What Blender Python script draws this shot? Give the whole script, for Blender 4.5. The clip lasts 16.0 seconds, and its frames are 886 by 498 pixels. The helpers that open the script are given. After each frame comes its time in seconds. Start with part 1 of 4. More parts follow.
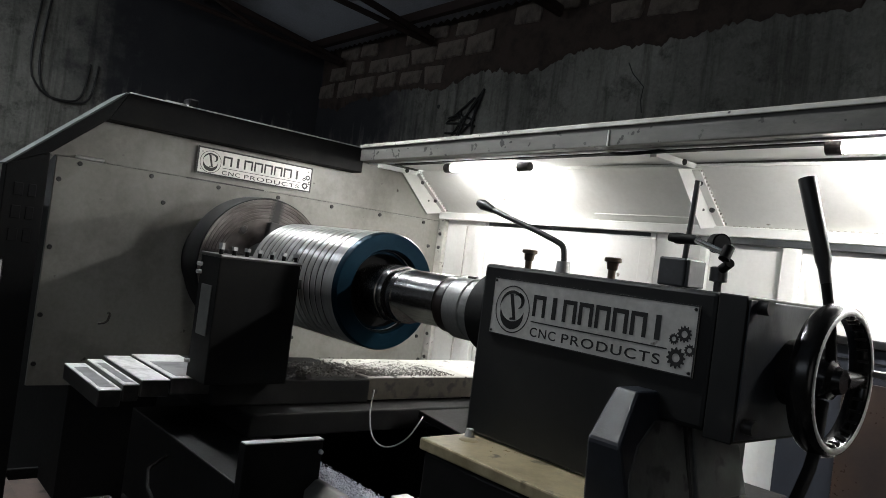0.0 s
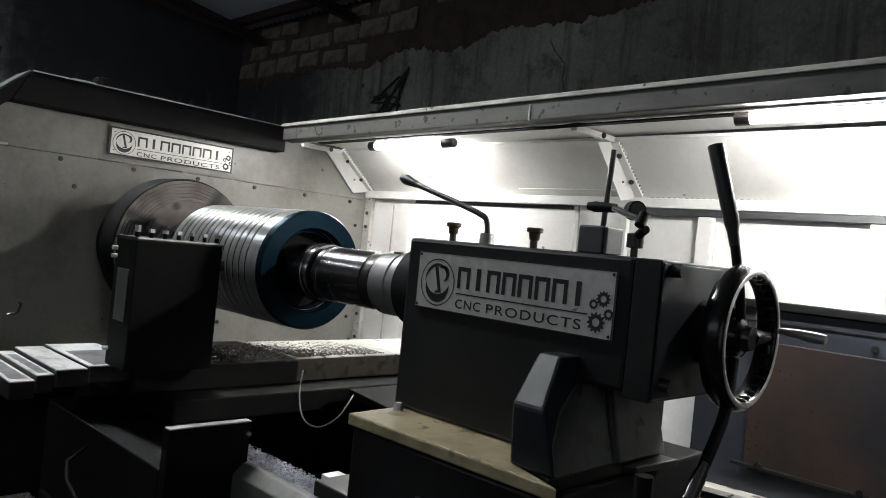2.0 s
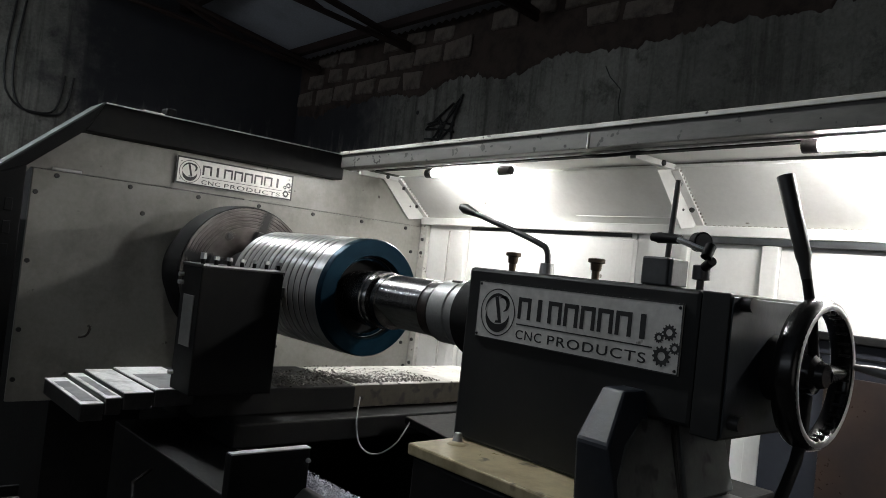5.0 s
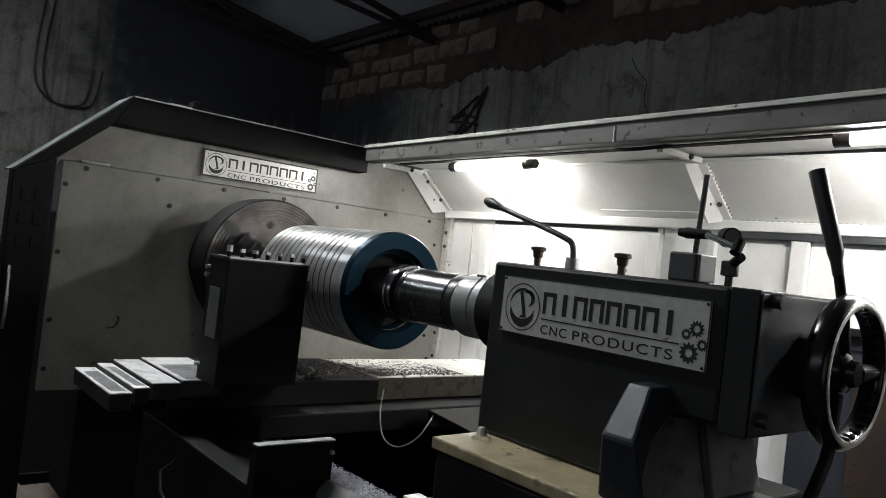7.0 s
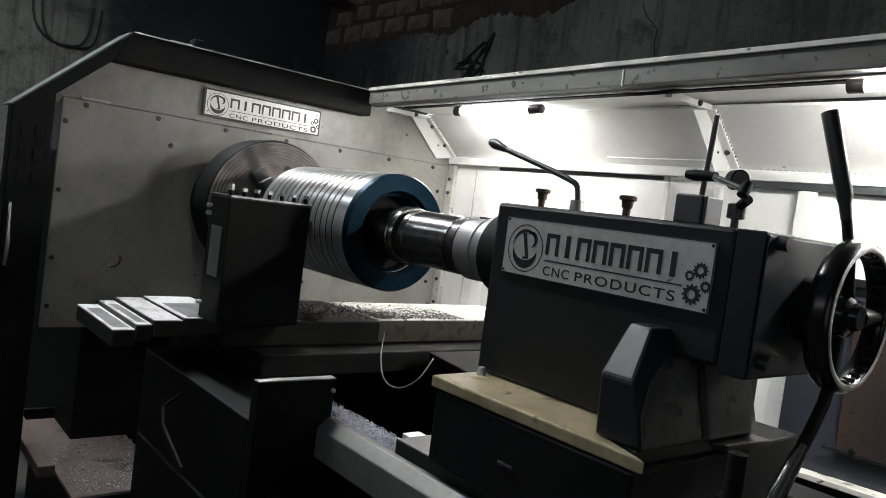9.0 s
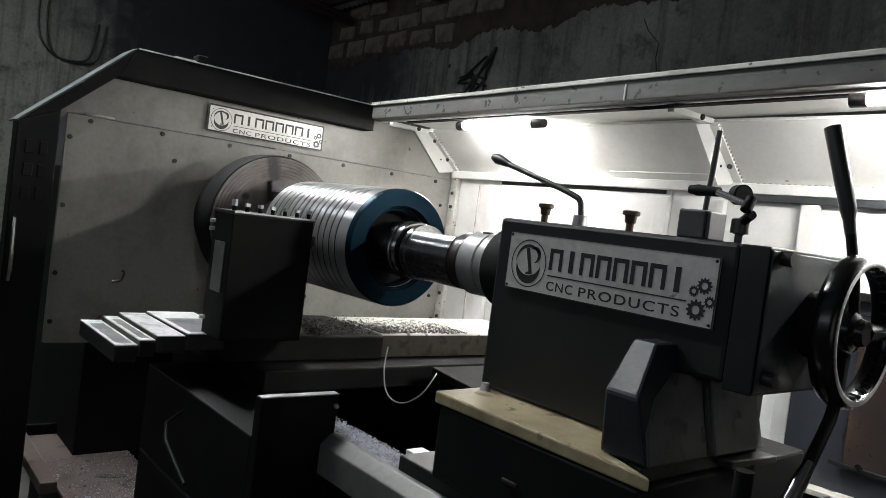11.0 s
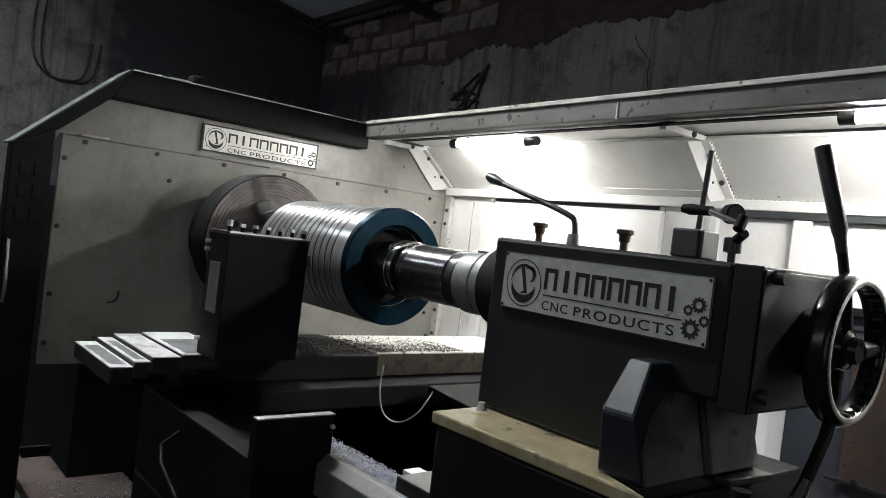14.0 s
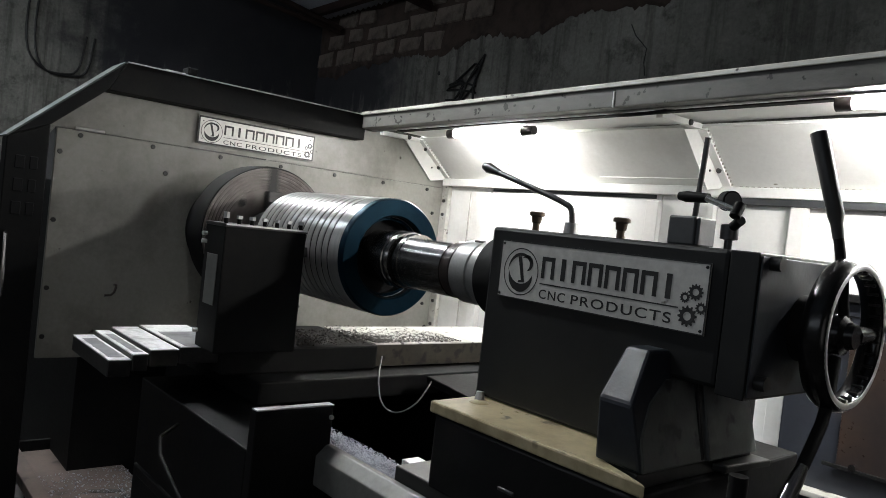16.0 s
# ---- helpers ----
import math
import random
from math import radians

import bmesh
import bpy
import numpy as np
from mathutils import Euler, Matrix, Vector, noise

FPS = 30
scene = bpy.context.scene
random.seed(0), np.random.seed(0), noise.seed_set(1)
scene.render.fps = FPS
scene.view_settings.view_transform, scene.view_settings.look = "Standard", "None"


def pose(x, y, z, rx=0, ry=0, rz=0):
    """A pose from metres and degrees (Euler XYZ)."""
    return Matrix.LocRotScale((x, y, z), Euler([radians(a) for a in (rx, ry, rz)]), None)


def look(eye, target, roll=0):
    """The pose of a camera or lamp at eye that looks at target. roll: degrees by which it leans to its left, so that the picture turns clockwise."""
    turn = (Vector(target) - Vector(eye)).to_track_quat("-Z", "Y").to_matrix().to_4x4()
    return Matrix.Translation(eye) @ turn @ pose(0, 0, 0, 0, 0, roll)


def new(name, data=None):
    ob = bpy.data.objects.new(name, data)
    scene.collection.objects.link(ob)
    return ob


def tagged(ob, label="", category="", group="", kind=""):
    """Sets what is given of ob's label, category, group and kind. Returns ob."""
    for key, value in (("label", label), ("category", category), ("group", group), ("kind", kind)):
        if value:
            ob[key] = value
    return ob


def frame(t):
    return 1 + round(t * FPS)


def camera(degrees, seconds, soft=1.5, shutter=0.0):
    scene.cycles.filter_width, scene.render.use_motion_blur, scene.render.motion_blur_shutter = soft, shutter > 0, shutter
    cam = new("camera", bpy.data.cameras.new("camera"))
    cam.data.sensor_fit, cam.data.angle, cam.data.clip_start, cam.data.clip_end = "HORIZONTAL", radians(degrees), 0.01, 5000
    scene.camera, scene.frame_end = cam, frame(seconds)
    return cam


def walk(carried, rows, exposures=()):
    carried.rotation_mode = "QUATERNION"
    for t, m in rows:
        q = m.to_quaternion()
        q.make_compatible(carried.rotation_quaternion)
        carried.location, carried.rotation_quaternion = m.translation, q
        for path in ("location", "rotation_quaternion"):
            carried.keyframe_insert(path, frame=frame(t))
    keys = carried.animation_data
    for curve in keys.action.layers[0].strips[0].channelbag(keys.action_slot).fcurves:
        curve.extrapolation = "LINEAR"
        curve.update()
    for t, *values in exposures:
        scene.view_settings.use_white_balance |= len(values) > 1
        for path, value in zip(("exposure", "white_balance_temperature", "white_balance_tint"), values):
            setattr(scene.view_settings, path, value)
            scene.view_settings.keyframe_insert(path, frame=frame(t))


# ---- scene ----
cam = camera(62.1, 16.0, soft=0.75, shutter=0.3)
PATH = [
    (0, (2.977, -1.313, 1.385), (1.442, -0.031, 1.416), 7.4),
    (0.5, (2.975, -1.314, 1.386), (1.431, -0.044, 1.421), 7.3),
    (1, (2.977, -1.314, 1.383), (1.423, -0.055, 1.409), 6.6),
    (1.5, (2.982, -1.3, 1.376), (1.504, 0.048, 1.368), 5.5),
    (2, (2.986, -1.3, 1.371), (1.582, 0.124, 1.373), 5.8),
    (2.5, (2.987, -1.305, 1.372), (1.608, 0.144, 1.386), 6.1),
    (3, (2.986, -1.307, 1.378), (1.588, 0.123, 1.414), 5.9),
    (3.5, (2.976, -1.317, 1.378), (1.522, 0.055, 1.43), 7.5),
    (4, (2.973, -1.316, 1.377), (1.498, 0.033, 1.421), 7.2),
    (6.3, (2.975, -1.319, 1.387), (1.449, -0.028, 1.442), 5.7),
    (6.5, (2.973, -1.317, 1.385), (1.441, -0.032, 1.427), 6.0),
    (7, (2.969, -1.319, 1.383), (1.427, -0.046, 1.41), 6.5),
    (7.5, (2.974, -1.32, 1.377), (1.438, -0.039, 1.385), 6.7),
    (8, (2.971, -1.311, 1.36), (1.468, 0.005, 1.273), 6.7),
    (8.5, (2.964, -1.308, 1.355), (1.453, -0.004, 1.238), 7.1),
    (9, (2.961, -1.309, 1.358), (1.426, -0.03, 1.253), 7.5),
    (9.5, (2.961, -1.309, 1.359), (1.428, -0.029, 1.273), 7.7),
    (12, (2.958, -1.31, 1.368), (1.411, -0.043, 1.308), 7.1),
    (12.5, (2.958, -1.31, 1.37), (1.414, -0.04, 1.319), 7.1),
    (13, (2.959, -1.312, 1.37), (1.416, -0.04, 1.321), 7.2),
    (13.5, (2.959, -1.315, 1.371), (1.419, -0.039, 1.332), 7.2),
    (14, (2.962, -1.317, 1.374), (1.425, -0.038, 1.345), 6.9),
    (14.5, (2.959, -1.315, 1.371), (1.423, -0.035, 1.331), 6.9),
    (15, (2.963, -1.316, 1.37), (1.43, -0.032, 1.331), 7.2),
    (15.5, (2.962, -1.316, 1.368), (1.428, -0.033, 1.321), 6.7),
    (16, (2.963, -1.314, 1.371), (1.431, -0.029, 1.319), 6.4),
]
walk(cam, [(t, look(eye, target, roll)) for t, eye, target, roll in PATH],
     exposures=[(0, -0.05), (1.5, -0.1), (3.0, -0.27), (7.2, -0.2), (8.0, -0.12), (8.5, 0.08), (12, 0.12), (16, 0.12)])

# ---- light ----
world = bpy.data.worlds.new("shop_night")
scene.world = world
world.use_nodes = True
world.node_tree.nodes["Background"].inputs[0].default_value = (0.45, 0.55, 0.7, 1)
world.node_tree.nodes["Background"].inputs[1].default_value = 0.02
scene.view_settings.exposure = 0.0
LAMP_NEAR, LAMP_FAR, LAMP_BAY, LAMP_WEST = 205.0, 265.0, 340.0, 62.0

AXIS_Z = 1.27          # spindle axis: y = 0
GUARD_Y = 1.15         # upright sheets of the rear guard
FOLD_Z = 1.635
BEAM_Y = 0.55


# ---- materials ----
def nodes_of(name):
    m = bpy.data.materials.new(name)
    m.use_nodes = True
    nt = m.node_tree
    return m, nt, nt.nodes["Principled BSDF"]


def noise_node(nt, scale, detail=6.0, rough=0.6, stretch=(1, 1, 1)):
    co = nt.nodes.new("ShaderNodeTexCoord")
    mp = nt.nodes.new("ShaderNodeMapping")
    mp.inputs["Scale"].default_value = stretch
    no = nt.nodes.new("ShaderNodeTexNoise")
    no.inputs["Scale"].default_value = scale
    no.inputs["Detail"].default_value = detail
    no.inputs["Roughness"].default_value = rough
    nt.links.new(co.outputs["Object"], mp.inputs[0])
    nt.links.new(mp.outputs[0], no.inputs["Vector"])
    return no.outputs["Fac"]


def ramp(nt, fac, stops):
    r = nt.nodes.new("ShaderNodeValToRGB")
    e = r.color_ramp.elements
    while len(e) < len(stops):
        e.new(0.5)
    for el, (p, c) in zip(e, stops):
        el.position = p
        el.color = (c, c, c, 1) if isinstance(c, (int, float)) else (*c, 1)
    nt.links.new(fac, r.inputs[0])
    return r.outputs[0]


def mixed(nt, fac, a, b, kind="MIX"):
    n = nt.nodes.new("ShaderNodeMix")
    n.data_type, n.blend_type = "RGBA", kind
    for sock, v in ((n.inputs[0], fac), (n.inputs[6], a), (n.inputs[7], b)):
        if isinstance(v, bpy.types.NodeSocket):
            nt.links.new(v, sock)
        elif isinstance(v, (int, float)):
            sock.default_value = v
        else:
            sock.default_value = (*v, 1)
    return n.outputs[2]


def surface(name, base, worn, rough=(0.4, 0.6), metal=0.0, scale=3.0, fine=60.0, cover=(0.45, 0.7), bump=0.15,
            stretch=(1, 1, 1), spots=None, spot_at=(0.68, 0.72), spot_scale=25.0, grain=0.25, spec=0.5, spun=0.0):
    """Paint or metal with large wear, fine grain, and optional small spots."""
    m, nt, b = nodes_of(name)
    big = noise_node(nt, scale, 8.0, 0.65, stretch)
    small = noise_node(nt, fine, 4.0, 0.6, stretch)
    col = mixed(nt, ramp(nt, big, [(cover[0], 0.0), (cover[1], 1.0)]), base, worn)
    col = mixed(nt, grain, col, ramp(nt, small, [(0.3, 0.25), (0.7, 1.0)]), "MULTIPLY")
    if spots:
        col = mixed(nt, ramp(nt, noise_node(nt, spot_scale, 3.0, 0.5), [(spot_at[0], 0.0), (spot_at[1], 1.0)]), col, spots)
    nt.links.new(col, b.inputs["Base Color"])
    rr = nt.nodes.new("ShaderNodeMapRange")
    rr.inputs["To Min"].default_value, rr.inputs["To Max"].default_value = rough
    nt.links.new(mixed(nt, 0.5, big, small), rr.inputs["Value"])
    nt.links.new(rr.outputs[0], b.inputs["Roughness"])
    b.inputs["Metallic"].default_value = metal
    b.inputs["Specular IOR Level"].default_value = spec
    if spun:
        # turning marks run round the x direction and spread the gloss along it
        tg = nt.nodes.new("ShaderNodeTangent")
        tg.direction_type, tg.axis = "RADIAL", "X"
        nt.links.new(tg.outputs[0], b.inputs["Tangent"])
        b.inputs["Anisotropic"].default_value = spun
        b.inputs["Anisotropic Rotation"].default_value = 0.25
    bp = nt.nodes.new("ShaderNodeBump")
    bp.inputs["Strength"].default_value = bump
    bp.inputs["Distance"].default_value = 0.004
    nt.links.new(mixed(nt, 0.6, big, small), bp.inputs["Height"])
    nt.links.new(bp.outputs[0], b.inputs["Normal"])
    return m


def glow(name, color, power):
    m, nt, b = nodes_of(name)
    b.inputs["Base Color"].default_value = (0.9, 0.9, 0.88, 1)
    b.inputs["Emission Color"].default_value = (*color, 1)
    b.inputs["Emission Strength"].default_value = power
    return m


CREAM = surface("cream_sheet_paint", (0.265, 0.259, 0.237), (0.135, 0.126, 0.109), (0.35, 0.55), scale=2.6, bump=0.06,
                spots=(0.05, 0.042, 0.034), spot_at=(0.70, 0.74), spot_scale=16.0, grain=0.2)
WHITE = surface("white_guard_paint", (0.78, 0.78, 0.76), (0.62, 0.61, 0.58), (0.3, 0.5), scale=1.6, bump=0.05,
                spots=(0.25, 0.23, 0.2), spot_at=(0.75, 0.8), spot_scale=18.0, grain=0.08)
GRIMY = surface("grimy_white_paint", (0.55, 0.54, 0.50), (0.24, 0.23, 0.2), (0.4, 0.6), scale=5.0, bump=0.15,
                spots=(0.06, 0.05, 0.05), spot_at=(0.64, 0.68), spot_scale=30.0, grain=0.2, stretch=(0.5, 1, 1))
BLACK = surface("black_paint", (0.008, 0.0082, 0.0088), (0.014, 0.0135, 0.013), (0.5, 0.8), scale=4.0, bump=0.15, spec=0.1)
CHARCOAL = surface("charcoal_machine_paint", (0.0095, 0.0102, 0.0105), (0.017, 0.0172, 0.017), (0.35, 0.55), scale=3.0, bump=0.12, spec=0.3)
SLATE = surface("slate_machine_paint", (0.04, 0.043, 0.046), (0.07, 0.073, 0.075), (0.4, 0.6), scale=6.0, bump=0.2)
BLUEPAINT = surface("glossy_navy_paint", (0.011, 0.015, 0.023), (0.024, 0.030, 0.041), (0.36, 0.52), scale=9.0, bump=0.2, cover=(0.5, 0.75))
ENAMEL = surface("glossy_black_enamel", (0.006, 0.006, 0.0062), (0.012, 0.011, 0.010), (0.16, 0.32), scale=8.0, bump=0.06)
NAVY = surface("navy_sheet_paint", (0.017, 0.0195, 0.027), (0.028, 0.032, 0.041), (0.35, 0.55), scale=3.0, bump=0.08)
RUST = surface("rusty_brown_sheet", (0.040, 0.026, 0.020), (0.014, 0.0135, 0.0155), (0.2, 0.38), scale=2.2, bump=0.12, cover=(0.40, 0.62))
STEEL = surface("turned_steel", (0.72, 0.72, 0.71), (0.52, 0.52, 0.51), (0.26, 0.38), metal=0.82, scale=8.0, fine=220.0,
                stretch=(6, 1, 1), bump=0.05, spun=0.75)
SCRAPED = surface("scratched_steel_flat", (0.44, 0.44, 0.44), (0.24, 0.236, 0.23), (0.28, 0.42), metal=0.9, scale=20.0, fine=160.0,
                  stretch=(1, 5, 5), bump=0.3)
GROUND = surface("ground_steel_plate", (0.72, 0.72, 0.72), (0.4, 0.39, 0.38), (0.4, 0.6), metal=0.85, scale=7.0, fine=120.0, bump=0.1)
OILED = surface("oily_turned_steel", (0.36, 0.355, 0.35), (0.2, 0.195, 0.19), (0.2, 0.32), metal=1.0, scale=10.0, fine=200.0,
                stretch=(6, 1, 1), bump=0.06, spun=0.7)
DULL = surface("dull_grey_steel", (0.46, 0.46, 0.46), (0.27, 0.26, 0.25), (0.35, 0.55), metal=0.9, scale=8.0, bump=0.15)
BLUED = surface("blue_marked_steel", (0.002, 0.014, 0.026), (0.003, 0.023, 0.040), (0.3, 0.45), metal=0.5, scale=6.0, fine=90.0, bump=0.1, spec=0.1)
DARKSTEEL = surface("oily_dark_steel", (0.07, 0.07, 0.072), (0.12, 0.115, 0.11), (0.25, 0.45), metal=0.8, scale=9.0, bump=0.15)
CHUCKFACE = surface("worn_chuck_steel", (0.19, 0.172, 0.165), (0.055, 0.046, 0.043), (0.4, 0.6), metal=0.85, scale=7.0, bump=0.15)
YELLOWED = surface("oil_stained_cream_paint", (0.50, 0.43, 0.27), (0.24, 0.19, 0.10), (0.2, 0.4), scale=6.0, bump=0.12,
                   spots=(0.06, 0.05, 0.03), spot_at=(0.66, 0.72), spot_scale=14.0)
PLATE = surface("brushed_name_plate", (0.68, 0.67, 0.64), (0.52, 0.51, 0.48), (0.35, 0.5), metal=0.3, scale=5.0, bump=0.05,
                spots=(0.12, 0.1, 0.08), spot_at=(0.72, 0.78), spot_scale=30.0)
INK = surface("black_enamel", (0.012, 0.012, 0.012), (0.03, 0.03, 0.03), (0.4, 0.5), bump=0.02)
RUBBER = surface("black_plastic", (0.015, 0.015, 0.015), (0.03, 0.03, 0.03), (0.35, 0.5), bump=0.05)
CHROME = surface("bright_chrome", (0.7, 0.7, 0.7), (0.55, 0.55, 0.55), (0.12, 0.25), metal=1.0, bump=0.02)
BRASS = surface("tarnished_brass", (0.11, 0.085, 0.065), (0.05, 0.04, 0.032), (0.3, 0.5), metal=0.9, bump=0.1)
PAPER = surface("aluminium_label", (0.20, 0.20, 0.19), (0.13, 0.13, 0.12), (0.4, 0.5), metal=0.2, bump=0.03)
CHIPS = surface("steel_swarf", (0.50, 0.52, 0.58), (0.12, 0.12, 0.15), (0.25, 0.45), metal=0.45, scale=40.0, fine=200.0, bump=0.2)
DARKCHIPS = surface("oily_swarf", (0.028, 0.025, 0.022), (0.06, 0.05, 0.042), (0.4, 0.6), metal=0.3, scale=40.0, bump=0.2)
CONCRETE = surface("shop_floor_concrete", (0.04, 0.037, 0.034), (0.022, 0.02, 0.018), (0.6, 0.8), scale=1.5, bump=0.3)
ROOFSHEET = surface("grey_roof_sheet", (0.52, 0.55, 0.62), (0.36, 0.38, 0.43), (0.5, 0.7), scale=1.2, bump=0.1)
REDOXIDE = surface("red_oxide_steel", (0.035, 0.018, 0.015), (0.022, 0.014, 0.012), (0.5, 0.7), scale=4.0, bump=0.2)
BLOCK = surface("sooty_concrete_block", (0.24, 0.20, 0.17), (0.055, 0.043, 0.036), (0.75, 0.9), scale=5.0, bump=0.5)
TRAYPAINT = surface("rusty_oily_tray", (0.15, 0.115, 0.10), (0.09, 0.075, 0.068), (0.4, 0.6), scale=9.0, bump=0.2,
                    spots=(0.03, 0.022, 0.02), spot_at=(0.6, 0.68), spot_scale=9.0)
SLIDE_EDGE = surface("oil_browned_casting", (0.050, 0.042, 0.029), (0.022, 0.018, 0.0125), (0.45, 0.65), scale=9.0, bump=0.25,
                     spots=(0.008, 0.0065, 0.005), spot_at=(0.54, 0.62), spot_scale=20.0)
QUILLGREY = surface("matte_grey_quill_steel", (0.30, 0.30, 0.295), (0.17, 0.168, 0.16), (0.35, 0.5), metal=0.5, scale=10.0, fine=160.0, bump=0.12)
OILFILM = surface("grey_oil_film", (0.24, 0.24, 0.245), (0.10, 0.10, 0.102), (0.25, 0.45), scale=14.0, fine=90.0, bump=0.15)
CLAMPGREY = surface("worn_grey_casting", (0.062, 0.068, 0.067), (0.12, 0.127, 0.124), (0.4, 0.6), scale=9.0, bump=0.25,
                    spots=(0.02, 0.02, 0.022), spot_at=(0.6, 0.68), spot_scale=16.0)
MORTAR = surface("dark_damp_mortar", (0.085, 0.060, 0.049), (0.038, 0.028, 0.0235), (0.8, 0.95), scale=6.0, bump=0.6)
TUBE = glow("lit_tube", (1.0, 0.985, 0.955), LAMP_NEAR)
TUBE_FAR = glow("lit_tube_far", (1.0, 0.985, 0.955), LAMP_FAR)
# grimy, chipped beam paint, darkened from near white for the shaded front
SHADED_BEAM = surface("beam_grimy_shaded_paint", (0.105, 0.102, 0.094), (0.05, 0.048, 0.044), (0.45, 0.65), scale=4.0, bump=0.2,
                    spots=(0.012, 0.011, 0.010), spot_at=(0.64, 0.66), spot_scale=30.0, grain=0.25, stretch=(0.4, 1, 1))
BAYTUBE = glow("bay_tube", (0.95, 0.98, 1.0), LAMP_BAY)
WESTTUBE = glow("west_fill_tube", (0.85, 0.93, 1.0), LAMP_WEST)
BRIGHTPLATE = surface("bright_ground_plate", (0.9, 0.9, 0.89), (0.36, 0.35, 0.34), (0.25, 0.45), metal=0.2, scale=9.0, fine=120.0, cover=(0.5, 0.7), bump=0.1)


def plaster_material(name, sooty=""):
    m, nt, b = nodes_of(name)
    big = noise_node(nt, 0.9, 8.0, 0.65)
    runs = noise_node(nt, 3.0, 6.0, 0.6, (3.5, 3.5, 0.25))
    fine = noise_node(nt, 30.0, 5.0, 0.7)
    col = mixed(nt, ramp(nt, big, [(0.35, 0.0), (0.65, 1.0)]), (0.21, 0.206, 0.184), (0.39, 0.382, 0.346))
    col = mixed(nt, ramp(nt, runs, [(0.5, 0.0), (0.72, 0.8)]), col, (0.05, 0.045, 0.038))
    blot = noise_node(nt, 4.5, 9.0, 0.75)
    col = mixed(nt, ramp(nt, blot, [(0.52, 0.0), (0.68, 0.75)]), col, (0.045, 0.042, 0.036))
    col = mixed(nt, ramp(nt, noise_node(nt, 7.0, 8.0, 0.7), [(0.60, 0.0), (0.70, 0.45)]), col, (0.30, 0.295, 0.27))
    col = mixed(nt, 0.45, col, ramp(nt, fine, [(0.3, 0.2), (0.7, 1.0)]), "MULTIPLY")
    if sooty:
        # a broad soot stain with ragged, dripping borders high on the wall
        co = nt.nodes.new("ShaderNodeTexCoord")
        ax = nt.nodes.new("ShaderNodeSeparateXYZ")
        nt.links.new(co.outputs["Object"], ax.inputs[0])
        edges = []
        # the west wall is stained behind the machine, the north wall next to the corner
        side = ("Y", noise_node(nt, 2.2, 9.0, 0.7), 0.15, 0.95) if sooty == "west" else ("X", noise_node(nt, 2.2, 9.0, 0.7), -2.6, -3.9)
        for out, grain, lo, hi in (side, ("Z", noise_node(nt, 3.0, 8.0, 0.65, (3.0, 3.0, 0.5)), 2.28, 2.75)):
            wob = nt.nodes.new("ShaderNodeMath")
            wob.operation = "MULTIPLY_ADD"
            wob.inputs[1].default_value = 1.5
            nt.links.new(grain, wob.inputs[0])
            nt.links.new(ax.outputs[out], wob.inputs[2])
            mr = nt.nodes.new("ShaderNodeMapRange")
            mr.interpolation_type = "SMOOTHSTEP"
            mr.inputs["From Min"].default_value, mr.inputs["From Max"].default_value = lo + 0.75, hi + 0.75
            nt.links.new(wob.outputs[0], mr.inputs["Value"])
            edges.append(mr.outputs[0])
        both = nt.nodes.new("ShaderNodeMath")
        both.operation = "MULTIPLY"
        nt.links.new(edges[0], both.inputs[0])
        nt.links.new(edges[1], both.inputs[1])
        soot = mixed(nt, noise_node(nt, 2.5, 8.0, 0.65), (0.019, 0.021, 0.029), (0.050, 0.049, 0.054))
        col = mixed(nt, both.outputs[0], col, soot)
    nt.links.new(col, b.inputs["Base Color"])
    b.inputs["Roughness"].default_value = 0.85
    bp = nt.nodes.new("ShaderNodeBump")
    bp.inputs["Strength"].default_value = 0.4
    bp.inputs["Distance"].default_value = 0.01
    nt.links.new(mixed(nt, 0.5, fine, runs), bp.inputs["Height"])
    nt.links.new(bp.outputs[0], b.inputs["Normal"])
    return m


PLASTER = plaster_material("streaked_wall_plaster")
SOOTED = plaster_material("sooted_wall_plaster", "west")
SOOTED_CORNER = plaster_material("corner_wall_plaster", "north")


# ---- mesh helpers ----
def add_box(bm, x0, x1, y0, y1, z0, z1, bevel=0.0, seg=2):
    g = bmesh.ops.create_cube(bm, size=1.0)
    vs = g["verts"]
    for v in vs:
        v.co = Vector((x0 + (v.co.x + 0.5) * (x1 - x0), y0 + (v.co.y + 0.5) * (y1 - y0), z0 + (v.co.z + 0.5) * (z1 - z0)))
    if bevel > 0:
        es = list({e for v in vs for e in v.link_edges})
        bmesh.ops.bevel(bm, geom=es, offset=bevel, segments=seg, profile=0.5, affect="EDGES")
    return bm


def box(x0, x1, y0, y1, z0, z1, bevel=0.0, seg=2):
    return add_box(bmesh.new(), x0, x1, y0, y1, z0, z1, bevel, seg)


def add_rod(bm, p0, p1, r0, r1=None, n=20):
    r1 = r0 if r1 is None else r1
    p0, p1 = Vector(p0), Vector(p1)
    d = (p1 - p0).normalized()
    u = d.orthogonal().normalized()
    w = d.cross(u)
    rings = []
    for p, r in ((p0, r0), (p1, r1)):
        rings.append([bm.verts.new(p + r * (u * math.cos(a) + w * math.sin(a))) for a in (2 * math.pi * i / n for i in range(n))])
    for i in range(n):
        f = bm.faces.new((rings[0][i], rings[0][(i + 1) % n], rings[1][(i + 1) % n], rings[1][i]))
        f.smooth = True
    bm.faces.new(rings[0][::-1])
    bm.faces.new(rings[1])
    return bm


def rod(p0, p1, r0, r1=None, n=20):
    return add_rod(bmesh.new(), p0, p1, r0, r1, n)


